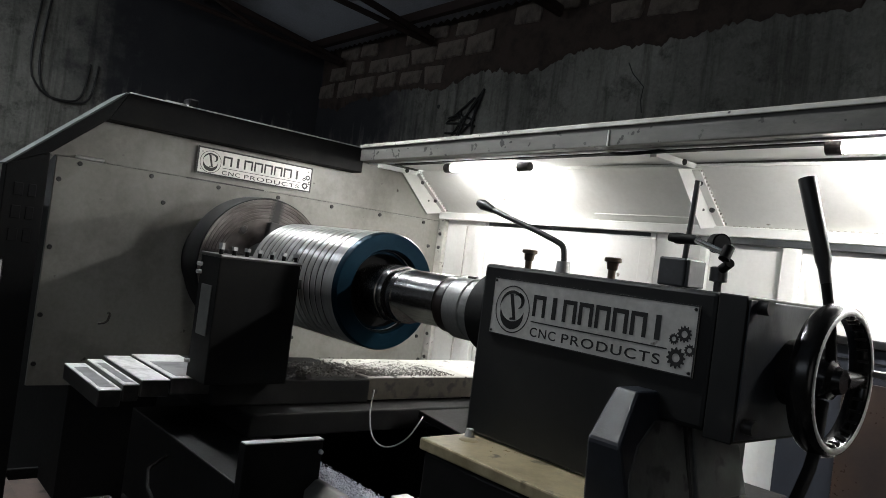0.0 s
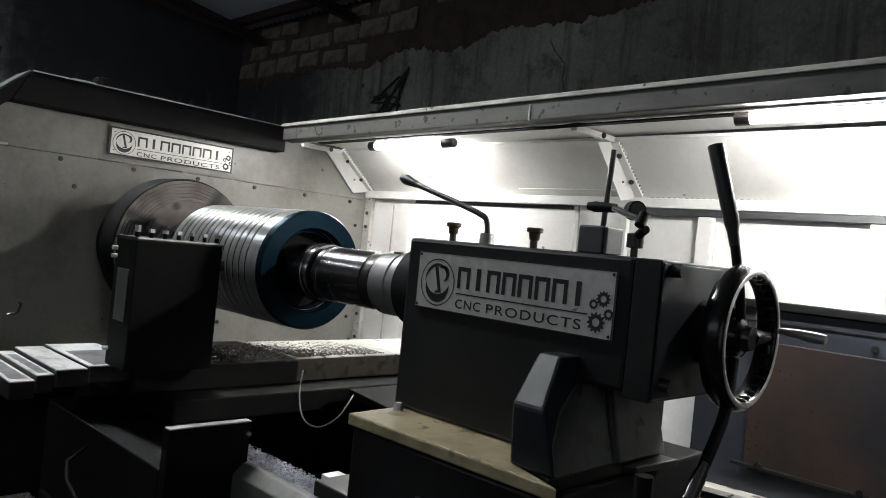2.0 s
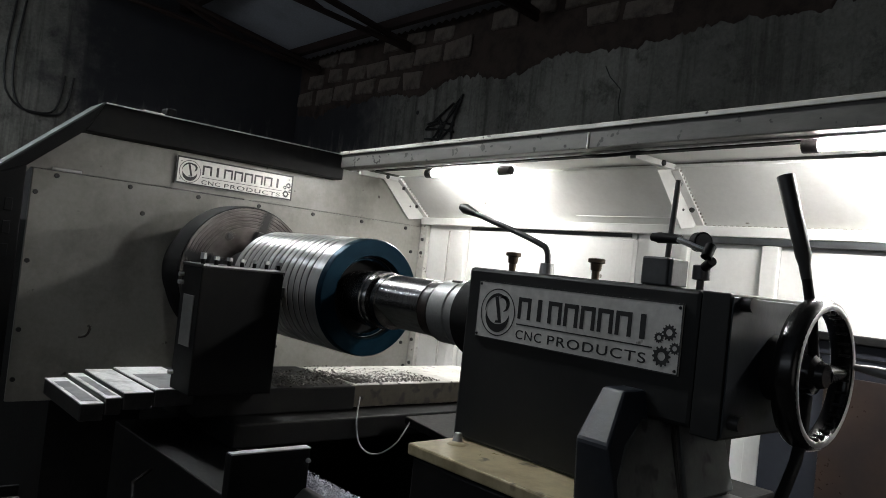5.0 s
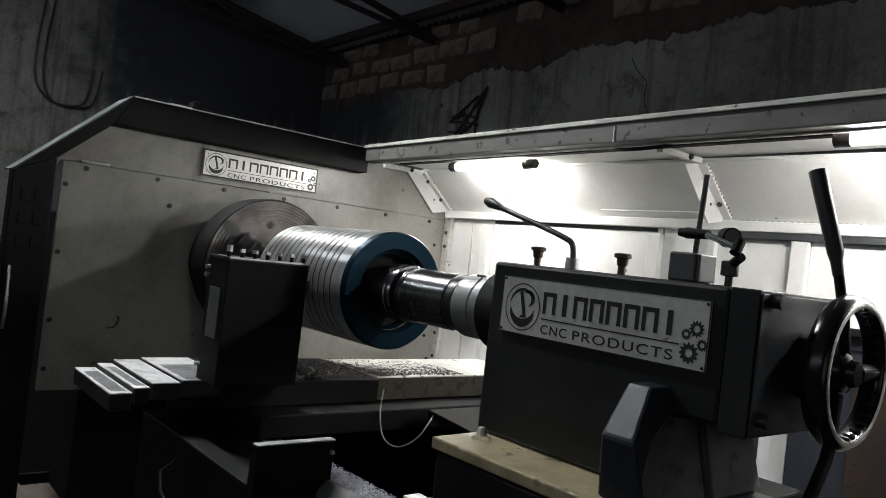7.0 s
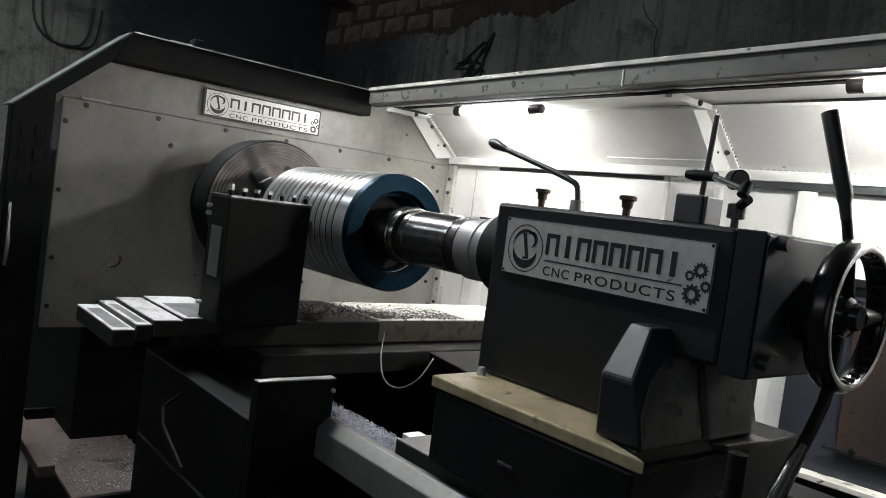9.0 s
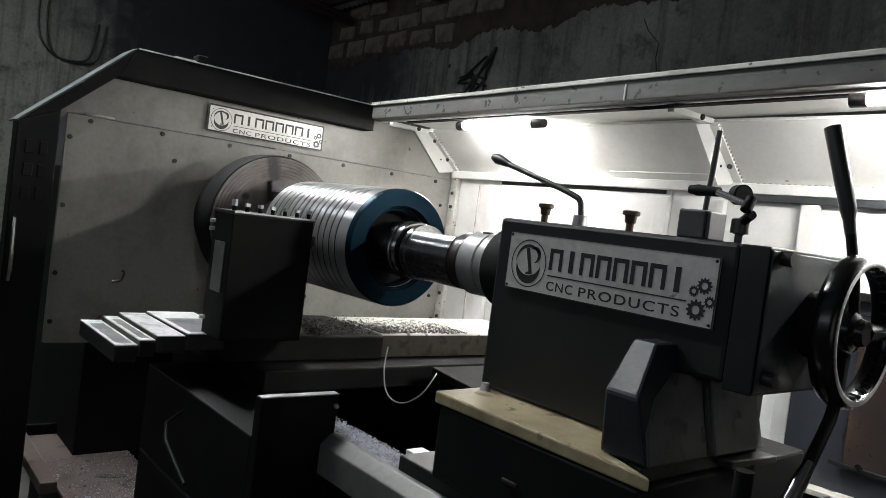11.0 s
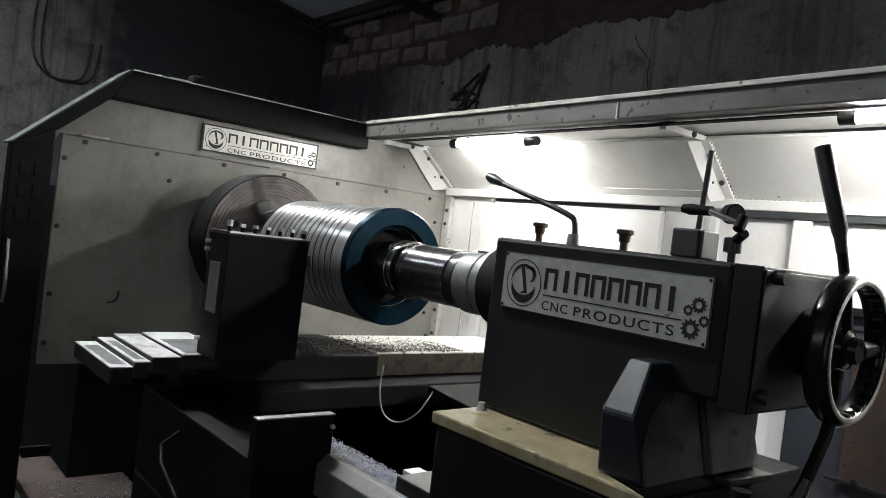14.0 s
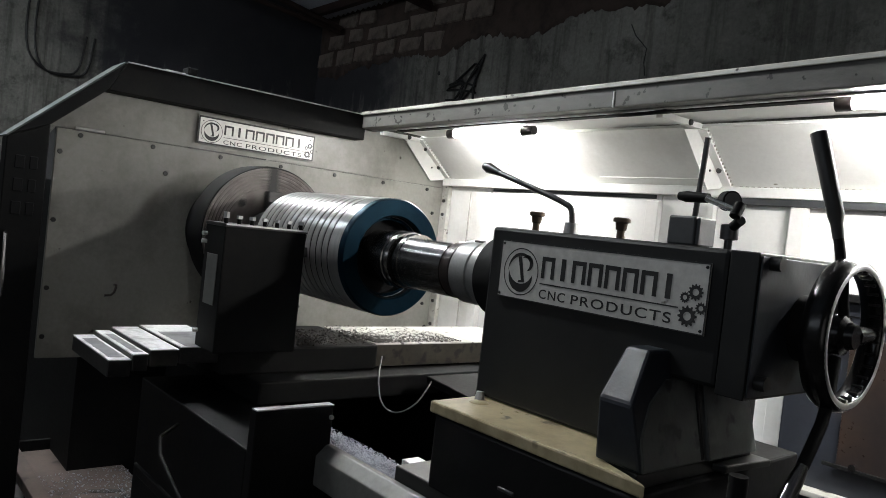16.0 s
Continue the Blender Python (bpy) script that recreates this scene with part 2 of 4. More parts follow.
def add_pipe(bm, pts, r, n=10, smooth_steps=0):
    """A round bar along a line of points; r may be a list."""
    pts = [Vector(p) for p in pts]
    for _ in range(smooth_steps):
        q = [pts[0]]
        for a, b in zip(pts, pts[1:]):
            q += [a * 0.75 + b * 0.25, a * 0.25 + b * 0.75]
        pts = q + [pts[-1]]
    rs = r if isinstance(r, (list, tuple)) else [r] * len(pts)
    u = (pts[1] - pts[0]).orthogonal().normalized()
    rings = []
    for i, p in enumerate(pts):
        d = (pts[min(i + 1, len(pts) - 1)] - pts[max(i - 1, 0)]).normalized()
        u = (u - d * u.dot(d)).normalized()
        w = d.cross(u)
        rings.append([bm.verts.new(p + rs[i] * (u * math.cos(a) + w * math.sin(a))) for a in (2 * math.pi * k / n for k in range(n))])
    for a, b in zip(rings, rings[1:]):
        for k in range(n):
            bm.faces.new((a[k], a[(k + 1) % n], b[(k + 1) % n], b[k])).smooth = True
    bm.faces.new(rings[0][::-1])
    bm.faces.new(rings[-1])
    return bm


def pipe(pts, r, n=10, smooth_steps=0):
    return add_pipe(bmesh.new(), pts, r, n, smooth_steps)


def add_turned(bm, profile, origin, n=64, closed=False):
    """A body turned about the x direction through origin; profile of (x, radius)."""
    o = Vector(origin)
    rings = []
    for x, r in profile:
        rings.append([bm.verts.new(o + Vector((x, r * math.cos(a), r * math.sin(a)))) for a in (2 * math.pi * i / n for i in range(n))])
    pairs = list(zip(rings, rings[1:]))
    if closed:
        pairs.append((rings[-1], rings[0]))
    for a, b in pairs:
        for i in range(n):
            bm.faces.new((a[i], b[i], b[(i + 1) % n], a[(i + 1) % n]))
    if not closed:
        bm.faces.new(rings[0])
        bm.faces.new(rings[-1][::-1])
    bmesh.ops.recalc_face_normals(bm, faces=bm.faces)
    for f in bm.faces:
        f.smooth = len(f.verts) == 4
    return bm


def turned(profile, origin, n=64, closed=False):
    return add_turned(bmesh.new(), profile, origin, n, closed)


def add_prism(bm, pts, plane, a, b, bevel=0.0):
    """A flat outline given in 'yz', 'xz' or 'xy', pushed from a to b along the third direction."""
    def at(p, c):
        return {"yz": (c, p[0], p[1]), "xz": (p[0], c, p[1]), "xy": (p[0], p[1], c)}[plane]
    lo = [bm.verts.new(at(p, a)) for p in pts]
    hi = [bm.verts.new(at(p, b)) for p in pts]
    fs = [bm.faces.new(lo[::-1]), bm.faces.new(hi)]
    n = len(pts)
    for i in range(n):
        fs.append(bm.faces.new((lo[i], lo[(i + 1) % n], hi[(i + 1) % n], hi[i])))
    bmesh.ops.recalc_face_normals(bm, faces=fs)
    if bevel > 0:
        bmesh.ops.bevel(bm, geom=list({e for f in fs for e in f.edges}), offset=bevel, segments=2, profile=0.5, affect="EDGES")
    return bm


def prism(pts, plane, a, b, bevel=0.0):
    return add_prism(bmesh.new(), pts, plane, a, b, bevel)


def solid(name, bm, material):
    bm.normal_update()
    me = bpy.data.meshes.new(name)
    bm.to_mesh(me)
    bm.free()
    me.materials.append(material)
    ob = new(name, me)
    if any(p.use_smooth for p in me.polygons):
        me.set_sharp_from_angle(angle=radians(38))
    return ob


def part(name, bm, material, parent, label=""):
    """One mesh under a thing or a part; its points are given in the world."""
    ob = solid(name, bm, material)
    ob.parent = parent
    top = parent
    while top.parent:
        top = top.parent
    ob.matrix_parent_inverse = top.matrix_basis.inverted() if parent is top else Matrix.Identity(4)
    if label:
        tagged(ob, label)
    return ob


def thing(name, x, y, z, label, category, group="", kind=""):
    ob = new(name)
    ob.empty_display_size = 0.1
    ob.location = (x, y, z)
    return tagged(ob, label, category, group, kind)


def whole(name, bm, material, label, category, group="", kind=""):
    return tagged(solid(name, bm, material), label, category, group, kind)


def bolt_head(bm, p, r, h, axis="x"):
    d = {"x": Vector((1, 0, 0)), "y": Vector((0, -1, 0)), "z": Vector((0, 0, 1))}[axis]
    return add_rod(bm, Vector(p), Vector(p) + d * h, r, r * 0.85, 10)


# ---- building ----
WALL_Y, WALL_X, ROOF_Z = 3.2, -5.2, 3.75


def building():
    whole("floor", box(WALL_X - 0.2, 8.2, -7.2, WALL_Y + 0.2, -0.15, 0.0), CONCRETE, "dark oily concrete shop floor", "floor", kind="structure")
    whole("wall_north", box(WALL_X - 0.2, 8.2, WALL_Y, WALL_Y + 0.22, 0.0, 3.75), SOOTED_CORNER,
          "grey plastered wall streaked with soot and damp", "wall", kind="structure")
    whole("wall_west", box(WALL_X - 0.2, WALL_X, -7.0, WALL_Y, 0.0, 5.2), SOOTED,
          "stained grey plastered wall with a black soot patch", "wall", kind="structure")
    # unseen wall; its doorway is added to hold a fill lamp
    bm = bmesh.new()
    add_box(bm, 8.0, 8.2, -7.0, -5.0, 0.0, 5.2)
    add_box(bm, 8.0, 8.2, -5.0, -2.0, 3.0, 5.2)
    add_box(bm, 8.0, 8.2, -2.0, WALL_Y, 0.0, 5.2)
    whole("wall_east", bm, PLASTER, "plain grey plastered unseen wall with a wide doorway added for fill light", "wall", kind="structure")
    # unseen wall; the long opening is added for the fill lamp
    bm = bmesh.new()
    add_box(bm, WALL_X, 8.0, -7.2, -7.0, 0.0, 2.4)
    add_box(bm, WALL_X, 8.0, -7.2, -7.0, 3.6, 5.4)
    add_box(bm, WALL_X, -3.0, -7.2, -7.0, 2.4, 3.6)
    add_box(bm, 5.0, 8.0, -7.2, -7.0, 2.4, 3.6)
    whole("wall_south", bm, PLASTER, "plain grey unseen wall with a long ventilator opening added for fill light", "wall", kind="structure")
    # a thin crack runs down the plaster
    wall = scene.objects["wall_north"]
    y = WALL_Y - 0.001
    line = [(-0.52, y, 3.06), (-0.47, y, 2.97), (-0.40, y, 2.90), (-0.36, y, 2.86), (-0.37, y, 2.76), (-0.35, y, 2.66)]
    part("crack", pipe(line, 0.004, 5), INK, wall, "dark crack in the plaster")
    part("wall_hole", rod((-2.78, y, 2.90), (-2.78, y - 0.004, 2.90), 0.022, 0.02, 9), INK, wall, "small dark hole")
    # unplastered block courses above the plaster
    top = whole("wall_top", box(WALL_X, 8.0, WALL_Y, WALL_Y + 0.22, 3.751, 4.0), MORTAR,
                "dark unplastered block courses under the roof", "wall", kind="structure")
    return top


def plaster_edge(x):
    return 3.12 + 0.028 * (x + 2.8)


def ragged_sheet(along, a, b, off, edge, z_top, seed):
    """A thin rough coat on a wall whose lower edge runs unevenly along edge()."""
    bm = bmesh.new()
    n = int((b - a) / 0.02)
    cols = []
    for i in range(n + 1):
        s = a + (b - a) * i / n
        z = edge(s) + 0.10 * noise.noise((s * 1.6, seed, 0)) + 0.05 * noise.noise((s * 9, seed, 1)) + 0.035 * noise.noise((s * 31, seed, 2))
        col = []
        for k in range(9):
            f = (k / 8) ** 1.6
            zz = z + (z_top - z) * f
            d = 0.010 * noise.noise((s * 9, zz * 9, seed)) + 0.006 * noise.noise((s * 30, zz * 30, seed))
            if k == 0:
                d = 0.011 if along == "x" else -0.011
            col.append(bm.verts.new((s, off + d, zz) if along == "x" else (off + d, s, zz)))
        cols.append(col)
    for p, q in zip(cols, cols[1:]):
        for k in range(8):
            bm.faces.new((p[k], q[k], q[k + 1], p[k + 1])).smooth = True
    bmesh.ops.recalc_face_normals(bm, faces=bm.faces)
    bmesh.ops.solidify(bm, geom=bm.faces[:], thickness=0.004)
    return bm


def block_courses(top):
    rng = random.Random(5)
    variants = []
    for k in range(6):
        bm = bmesh.new()
        add_box(bm, -0.19, 0.19, -0.02, 0.05, -0.085, 0.085)
        for v in bm.verts:
            v.co += Vector((rng.uniform(-.035, .035), rng.uniform(-.008, .008), rng.uniform(-.022, .022)))
        bmesh.ops.bevel(bm, geom=list(bm.edges), offset=0.012, segments=1, affect="EDGES")
        me = bpy.data.meshes.new("block")
        bm.to_mesh(me)
        bm.free()
        me.materials.append(BLOCK)
        variants.append(me)
    for row in range(3):
        x = -5.0 + (0.21 if row % 2 else 0.0)
        while x < 4.0:
            if rng.random() > 0.25 and 3.25 + row * 0.2 > plaster_edge(x) + 0.12:
                ob = new("block", rng.choice(variants))
                ob.matrix_basis = pose(x + rng.uniform(-0.03, 0.03), WALL_Y - 0.018 + rng.uniform(-0.006, 0.010), 3.25 + row * 0.2 + rng.uniform(-0.015, 0.015),
                                       0, rng.uniform(-3, 3), rng.uniform(-1.5, 1.5)) @ Matrix.Diagonal((rng.uniform(0.7, 1.06), 1, rng.uniform(0.78, 1.08), 1))
                ob.parent = top
            x += 0.42
    part("mortar_smear", ragged_sheet("x", -5.15, 7.6, WALL_Y - 0.012, plaster_edge, 3.78, 3.1), MORTAR, top, "dark mortar smeared over the plaster edge")


def roof_z(y):
    return ROOF_Z + (WALL_Y - y) * 0.16


def roof():
    bm = bmesh.new()
    nx = 260
    for i in range(nx):
        x0 = WALL_X - 0.3 + i * (13.8 / nx)
        x1 = x0 + 13.8 / nx
        h0, h1 = (0.0, 0.03) if i % 2 == 0 else (0.03, 0.0)
        v = [bm.verts.new((x, y, roof_z(y) + h)) for x, y, h in ((x0, 3.5, h0), (x1, 3.5, h1), (x1, -7.3, h1), (x0, -7.3, h0))]
        u = [bm.verts.new(w.co + Vector((0, 0, 0.02))) for w in v]
        bm.faces.new(v), bm.faces.new(u[::-1])
    whole("ceiling", bm, ROOFSHEET, "grey corrugated roof sheets on steel purlins", "roof", kind="structure")
    for k in range(5):
        y = 2.9 - k * 1.25
        z = roof_z(y) - 0.02
        whole("purlin", box(WALL_X, 8.0, y - 0.035, y + 0.035, z - 0.09, z, 0.005), REDOXIDE, "red oxide steel purlin under the roof", "purlin", "roof purlins", "structure")
    for k in range(7):
        x = -4.6 + k * 1.7
        t = thing("rafter", x, 0, roof_z(0) - 0.3, "red oxide steel roof truss", "roof truss", "roof trusses", "structure")
        bm = bmesh.new()
        a, b = Vector((x, 3.1, roof_z(3.1) - 0.2)), Vector((x, -6.9, roof_z(-6.9) - 0.2))
        add_pipe(bm, [a, b], 0.035, 8)
        part("top_chord", bm, REDOXIDE, t)
        lo = [Vector((x, 3.1, roof_z(3.1) - 0.24)), Vector((x, -6.9, roof_z(3.1) + 0.5))]
        part("bottom_chord", pipe(lo, 0.03, 8), REDOXIDE, t)
        bm = bmesh.new()
        for j in range(6):
            f0, f1 = 0.1 + j * 0.15, 0.18 + j * 0.15
            add_pipe(bm, [lo[0].lerp(lo[1], f0), a.lerp(b, f1)], 0.025, 6)
            add_pipe(bm, [a.lerp(b, f1), lo[0].lerp(lo[1], f0 + 0.15)], 0.025, 6)
        part("web_bars", bm, REDOXIDE, t)


def wall_marks():
    # a net-like triangle of dark wire hanging on the rear wall
    w = thing("wire_scrap", -1.9, WALL_Y, 2.8, "tangled black wire scrap hung on the plaster wall", "wire")
    y = WALL_Y - 0.02
    def q(a, b):
        return (-2.60 + a * 0.52, y, 2.60 + b * 0.41)
    lines = [((0.0, 0.28), (0.95, 1.0), (0.62, 0.0), (0.0, 0.05)), ((0.2, 0.0), (0.9, 0.85)), ((0.05, 0.4), (0.5, 0.5), (0.3, 0.1)),
             ((0.95, 1.0), (0.72, 0.35), (0.75, -0.05)), ((0.0, 0.28), (0.4, 0.25), (0.8, 0.15)), ((0.35, 0.55), (0.45, 0.2), (0.3, -0.12)),
             ((0.95, 1.0), (0.55, 0.45), (0.38, -0.05)), ((0.12, 0.35), (0.45, 0.42), (0.78, 0.30))]
    for l in lines:
        part("wire", pipe([q(*p) for p in l], 0.011, 6, 1), INK, w)
    for ys, z0 in ((0.02, 2.95), (0.10, 3.0)):
        cable = whole("wall_cable", pipe([(WALL_X + 0.02, 0.05 + ys, 3.6), (WALL_X + 0.02, -0.02 + ys, 2.72 + ys), (WALL_X + 0.03, 0.14 + ys * .3, 2.50 - ys * .3), (WALL_X + 0.03, 0.36 + ys, 2.47),
                                          (WALL_X + 0.03, 0.50 + ys, 2.53), (WALL_X + 0.02, 0.54 + ys, 2.9)], 0.011, 8, 2), INK,
                      "black cable looping down the stained wall", "cable", "wall cables")


# ---- headstock ----
def headstock():
    h = thing("headstock_cabinet", -0.8, 0, 0, "cream and black sheet-metal headstock cabinet of a large lathe", "lathe headstock")
    outer = [(-0.55, 0.02), (-0.55, 1.40), (-0.3, 1.80), (0.60, 1.80), (1.13, 1.60), (1.13, 0.02)]
    part("body", prism(outer, "yz", -1.7, -0.02, 0.004), BLACK, h, "black painted cabinet body")
    # lower cover plate, screwed on; cut at 0.74 so black stands for shade below
    low = [(-0.70, 0.74), (-0.70, 1.585), (1.125, 1.585), (1.125, 0.74)]
    plate = part("cover_plate", prism(low, "yz", -0.019, 0.0, 0.002), CREAM, h, "cream painted cover plate with screws")
    up = [(-0.74, 1.587), (-0.545, 1.76), (0.56, 1.80), (0.93, 1.812), (1.145, 1.634), (1.145, 1.587)]
    part("upper_panel", prism(up, "yz", -0.019, -0.008, 0.001), CREAM, h)
    screws = [(-0.62, 1.568)] + [(-0.358 + 0.2757 * i, 1.567) for i in range(6)] + [(-0.684, 1.50), (-0.684, 1.25), (-0.684, 1.0), (-0.684, 0.82), (-0.30, 1.47)]
    screws += [(1.07, 1.45), (1.07, 1.2), (1.07, 0.98), (1.1, 0.86), (0.8, 0.95), (0.35, 0.95)]
    for y, z in screws:
        part("screw", bolt_head(bmesh.new(), (0.0, y, z), 0.0095, 0.005), INK, plate)
    # black visor frame round the face
    fr_out = [(-0.865, 0.02), (-0.865, 1.525), (-0.5, 1.858), (0.565, 1.858)]
    fr_in = [(-0.735, 0.02), (-0.735, 1.585), (-0.56, 1.742), (0.565, 1.742)]
    for i, nm in enumerate(("side_frame", "chamfer_frame", "top_visor")):
        pts = [fr_out[i], fr_out[i + 1], fr_in[i + 1], fr_in[i]]
        part(nm, prism(pts, "yz", -0.018, 0.07, 0.004), BLACK, h)
    # bright strip painted as the lit edge, and catch on top of the visor
    part("edge_highlight", box(0.068, 0.073, -0.5, 0.565, 1.856, 1.8605, 0.0008), GROUND, h, "bright strip painted as the lit visor edge")
    part("latch", box(-0.01, 0.05, -0.27, -0.23, 1.859, 1.895, 0.005), BLACK, h)
    part("shim", box(0.0, 0.06, -0.36, -0.28, 1.859, 1.866, 0.001), GROUND, h)
    part("chamfer_skin", prism([(-0.868, 1.5285), (-0.507, 1.859), (-0.503, 1.855), (-0.864, 1.5245)], "yz", -0.10, 0.07), SLATE, h, "scuffed grey chamfer sheet")
    for z in (1.26, 1.34, 1.42):
        part("vent_slot", box(0.068, 0.074, -0.835, -0.805, z, z + 0.045, 0.002), BLACK, h)
        part("vent_slot", box(0.068, 0.074, -0.79, -0.765, z, z + 0.045, 0.002), BLACK, h)
    part("door_handle", pipe([(0.07, -0.845, 1.2), (0.10, -0.845, 1.19), (0.10, -0.845, 0.98), (0.07, -0.845, 0.97)], 0.007, 8, 1), CHROME, h, "thin bright door handle")
    # bent rust-coloured rod standing for a small rust smear
    part("rust_smear", pipe([(0.0, -0.45, 1.02), (0.03, -0.45, 1.02), (0.03, -0.46, 0.985), (0.025, -0.49, 0.98)], 0.005, 6, 1), RUST, h)
    part("rust_line", box(-0.006, 0.004, -0.22, 0.12, 1.583, 1.589), RUST, h, "rusty stain along the fold")
    part("hinge_rod", rod((0.004, -0.64, 1.592), (0.004, -0.54, 1.592), 0.006), GROUND, h)


def text_mesh(words, size):
    cu = bpy.data.curves.new("words", "FONT")
    cu.body, cu.size, cu.align_x, cu.align_y, cu.extrude = words, size, "LEFT", "BOTTOM", 0.0002
    cu.space_character = 1.15
    cu.offset = size * 0.008
    ob = bpy.data.objects.new("words", cu)
    scene.collection.objects.link(ob)
    me = bpy.data.meshes.new_from_object(ob.evaluated_get(bpy.context.evaluated_depsgraph_get()))
    bpy.data.objects.remove(ob)
    return me


def name_plate(m, w, h, label, backing):
    """Plate in the local xy plane, z out of it; m puts its lower left corner in the world."""
    t = new("name_plate")
    t.matrix_basis = m
    tagged(t, label, "name plate", "name plates")
    def put(name, bm, mat, lab=""):
        ob = solid(name, bm, mat)
        ob.parent = t
        if lab:
            tagged(ob, lab)
        return ob
    put("plate", prism([(0, 0), (w, 0), (w, h), (0, h)], "xy", 0, 0.003, 0.0008), PLATE, "brushed metal plate")
    z0, z1 = 0.0031, 0.0035
    bm = bmesh.new()
    b = h * (0.06 if backing else 0.02)
    for x0, x1, y0, y1 in ((0, w, 0, b), (0, w, h - b, h), (0, b, b, h - b), (w - b, w, b, h - b)):
        add_box(bm, x0, x1, y0, y1, z0, z1)
    put("border", bm, INK)
    # round emblem: ring and two crescents
    c, r = Vector((h * 0.52, h * 0.48, 0)), h * 0.41
    def ring(bm, c, ro, ri, a0=0.0, a1=2 * math.pi, n=40, taper=False):
        lo, li = [], []
        for i in range(n + 1):
            f = i / n
            a = a0 + (a1 - a0) * f
            k = math.sin(math.pi * f) if taper else 1.0
            mid = (ro + ri) / 2
            lo.append(c + Vector((math.cos(a), math.sin(a), 0)) * (mid + (ro - mid) * k))
            li.append(c + Vector((math.cos(a), math.sin(a), 0)) * (mid - (mid - ri) * k - 1e-5))
        vo = [bm.verts.new((p.x, p.y, z1)) for p in lo]
        vi = [bm.verts.new((p.x, p.y, z1)) for p in li]
        for i in range(n):
            bm.faces.new((vo[i], vo[i + 1], vi[i + 1], vi[i]))
    bm = bmesh.new()
    ring(bm, c, r, r * 0.95)
    ring(bm, c, r * 0.84, r * 0.50, 1.0 * math.pi, 1.98 * math.pi, taper=True)
    ring(bm, c, r * 0.80, r * 0.66, 0.15 * math.pi, 1.02 * math.pi, taper=True)
    ring(bm, c + Vector((r * 0.26, r * 0.36, 0)), r * 0.40, r * 0.20, -0.45 * math.pi, 0.75 * math.pi, taper=True)
    bar = [(-0.22, 0.62), (-0.02, 0.66), (0.26, -0.42), (-0.12, -0.46), (-0.08, -0.36), (0.06, -0.34)]
    bm.faces.new([bm.verts.new((c.x + r * p, c.y + r * q, z1)) for p, q in bar])
    put("emblem", bm, INK, "round black emblem")
    # the large word as plain upright shapes of its size
    x0, x1 = h * 0.99, w - h * 0.44
    step = (x1 - x0) / 8
    for i in range(8):
        bm = bmesh.new()
        a = x0 + i * step
        bw = step * (0.26 if i in (1, 7) else 0.86)
        if i in (1, 7):
            a += step * 0.3
        st = h * 0.07
        y0, y1 = h * 0.43, h * 0.79
        if bw > step * 0.5:
            add_box(bm, a, a + st, y0, y1 - st, z0, z1)
            add_box(bm, a + bw - st, a + bw, y0, y1 - st, z0, z1)
            add_box(bm, a, a + bw, y1 - st, y1, z0, z1)
        else:
            add_box(bm, a, a + st * 1.3, y0, y1, z0, z1)
        put("bar", bm, INK)
    put("rule", box(h * 0.98, w - h * 0.44, h * 0.325, h * 0.345, z0, z1), INK)
    span = w - h * 0.53 - h * 0.99
    for words, f0, f1 in (("CNC", 0.0, 0.225), ("PRODUCTS", 0.275, 1.0)):
        me = text_mesh(words, h * 0.215)
        xs = [v.co.x for v in me.vertices]
        k = span * (f1 - f0) / (max(xs) - min(xs))
        for v in me.vertices:
            v.co = Vector((h * 0.99 + f0 * span + (v.co.x - min(xs)) * k, h * 0.05 + v.co.y, z0 + max(v.co.z, 0)))
        me.materials.append(INK)
        ob = new("lettering", me)
        ob.parent = t
    # gear wheels
    for gx, gy, gr in ((0.19, 0.58, 0.095), (0.345, 0.49, 0.065), (0.28, 0.235, 0.12), (0.085, 0.37, 0.07)):
        bm = bmesh.new()
        cc = Vector((w - h * gx, h * gy, 0))
        n = 48
        vo, vi = [], []
        for j in range(n):
            a = 2 * math.pi * j / n
            ro = gr * h * (1.25 if j % 4 in (0, 1) else 0.98)
            vo.append(bm.verts.new((cc.x + ro * math.cos(a), cc.y + ro * math.sin(a), z1)))
            vi.append(bm.verts.new((cc.x + gr * h * 0.5 * math.cos(a), cc.y + gr * h * 0.5 * math.sin(a), z1)))
        for j in range(n):
            bm.faces.new((vo[j], vo[(j + 1) % n], vi[(j + 1) % n], vi[j]))
        put("gear_mark", bm, INK)
    for cx, cy in ((b * 3, b * 3), (w - b * 3, b * 3), (w - b * 3, h - b * 3), (b * 3, h - b * 3)):
        put("rivet", rod((cx, cy, 0.003), (cx, cy, 0.006), h * 0.025, h * 0.015, 10), DARKSTEEL)
    return t


# ---- rear guard ----
SLANT_Y, SLANT_Z = 0.93, 1.815


def slant(y):
    """Height of the leaning upper sheets at y."""
    f = (y - SLANT_Y) / (GUARD_Y - SLANT_Y)
    return SLANT_Z + (FOLD_Z - SLANT_Z) * f


def rising(bm, rate=0.012):
    """The beam and what hangs on it climb slightly towards the tailstock end."""
    for v in bm.verts:
        v.co.z += rate * v.co.x
    return bm


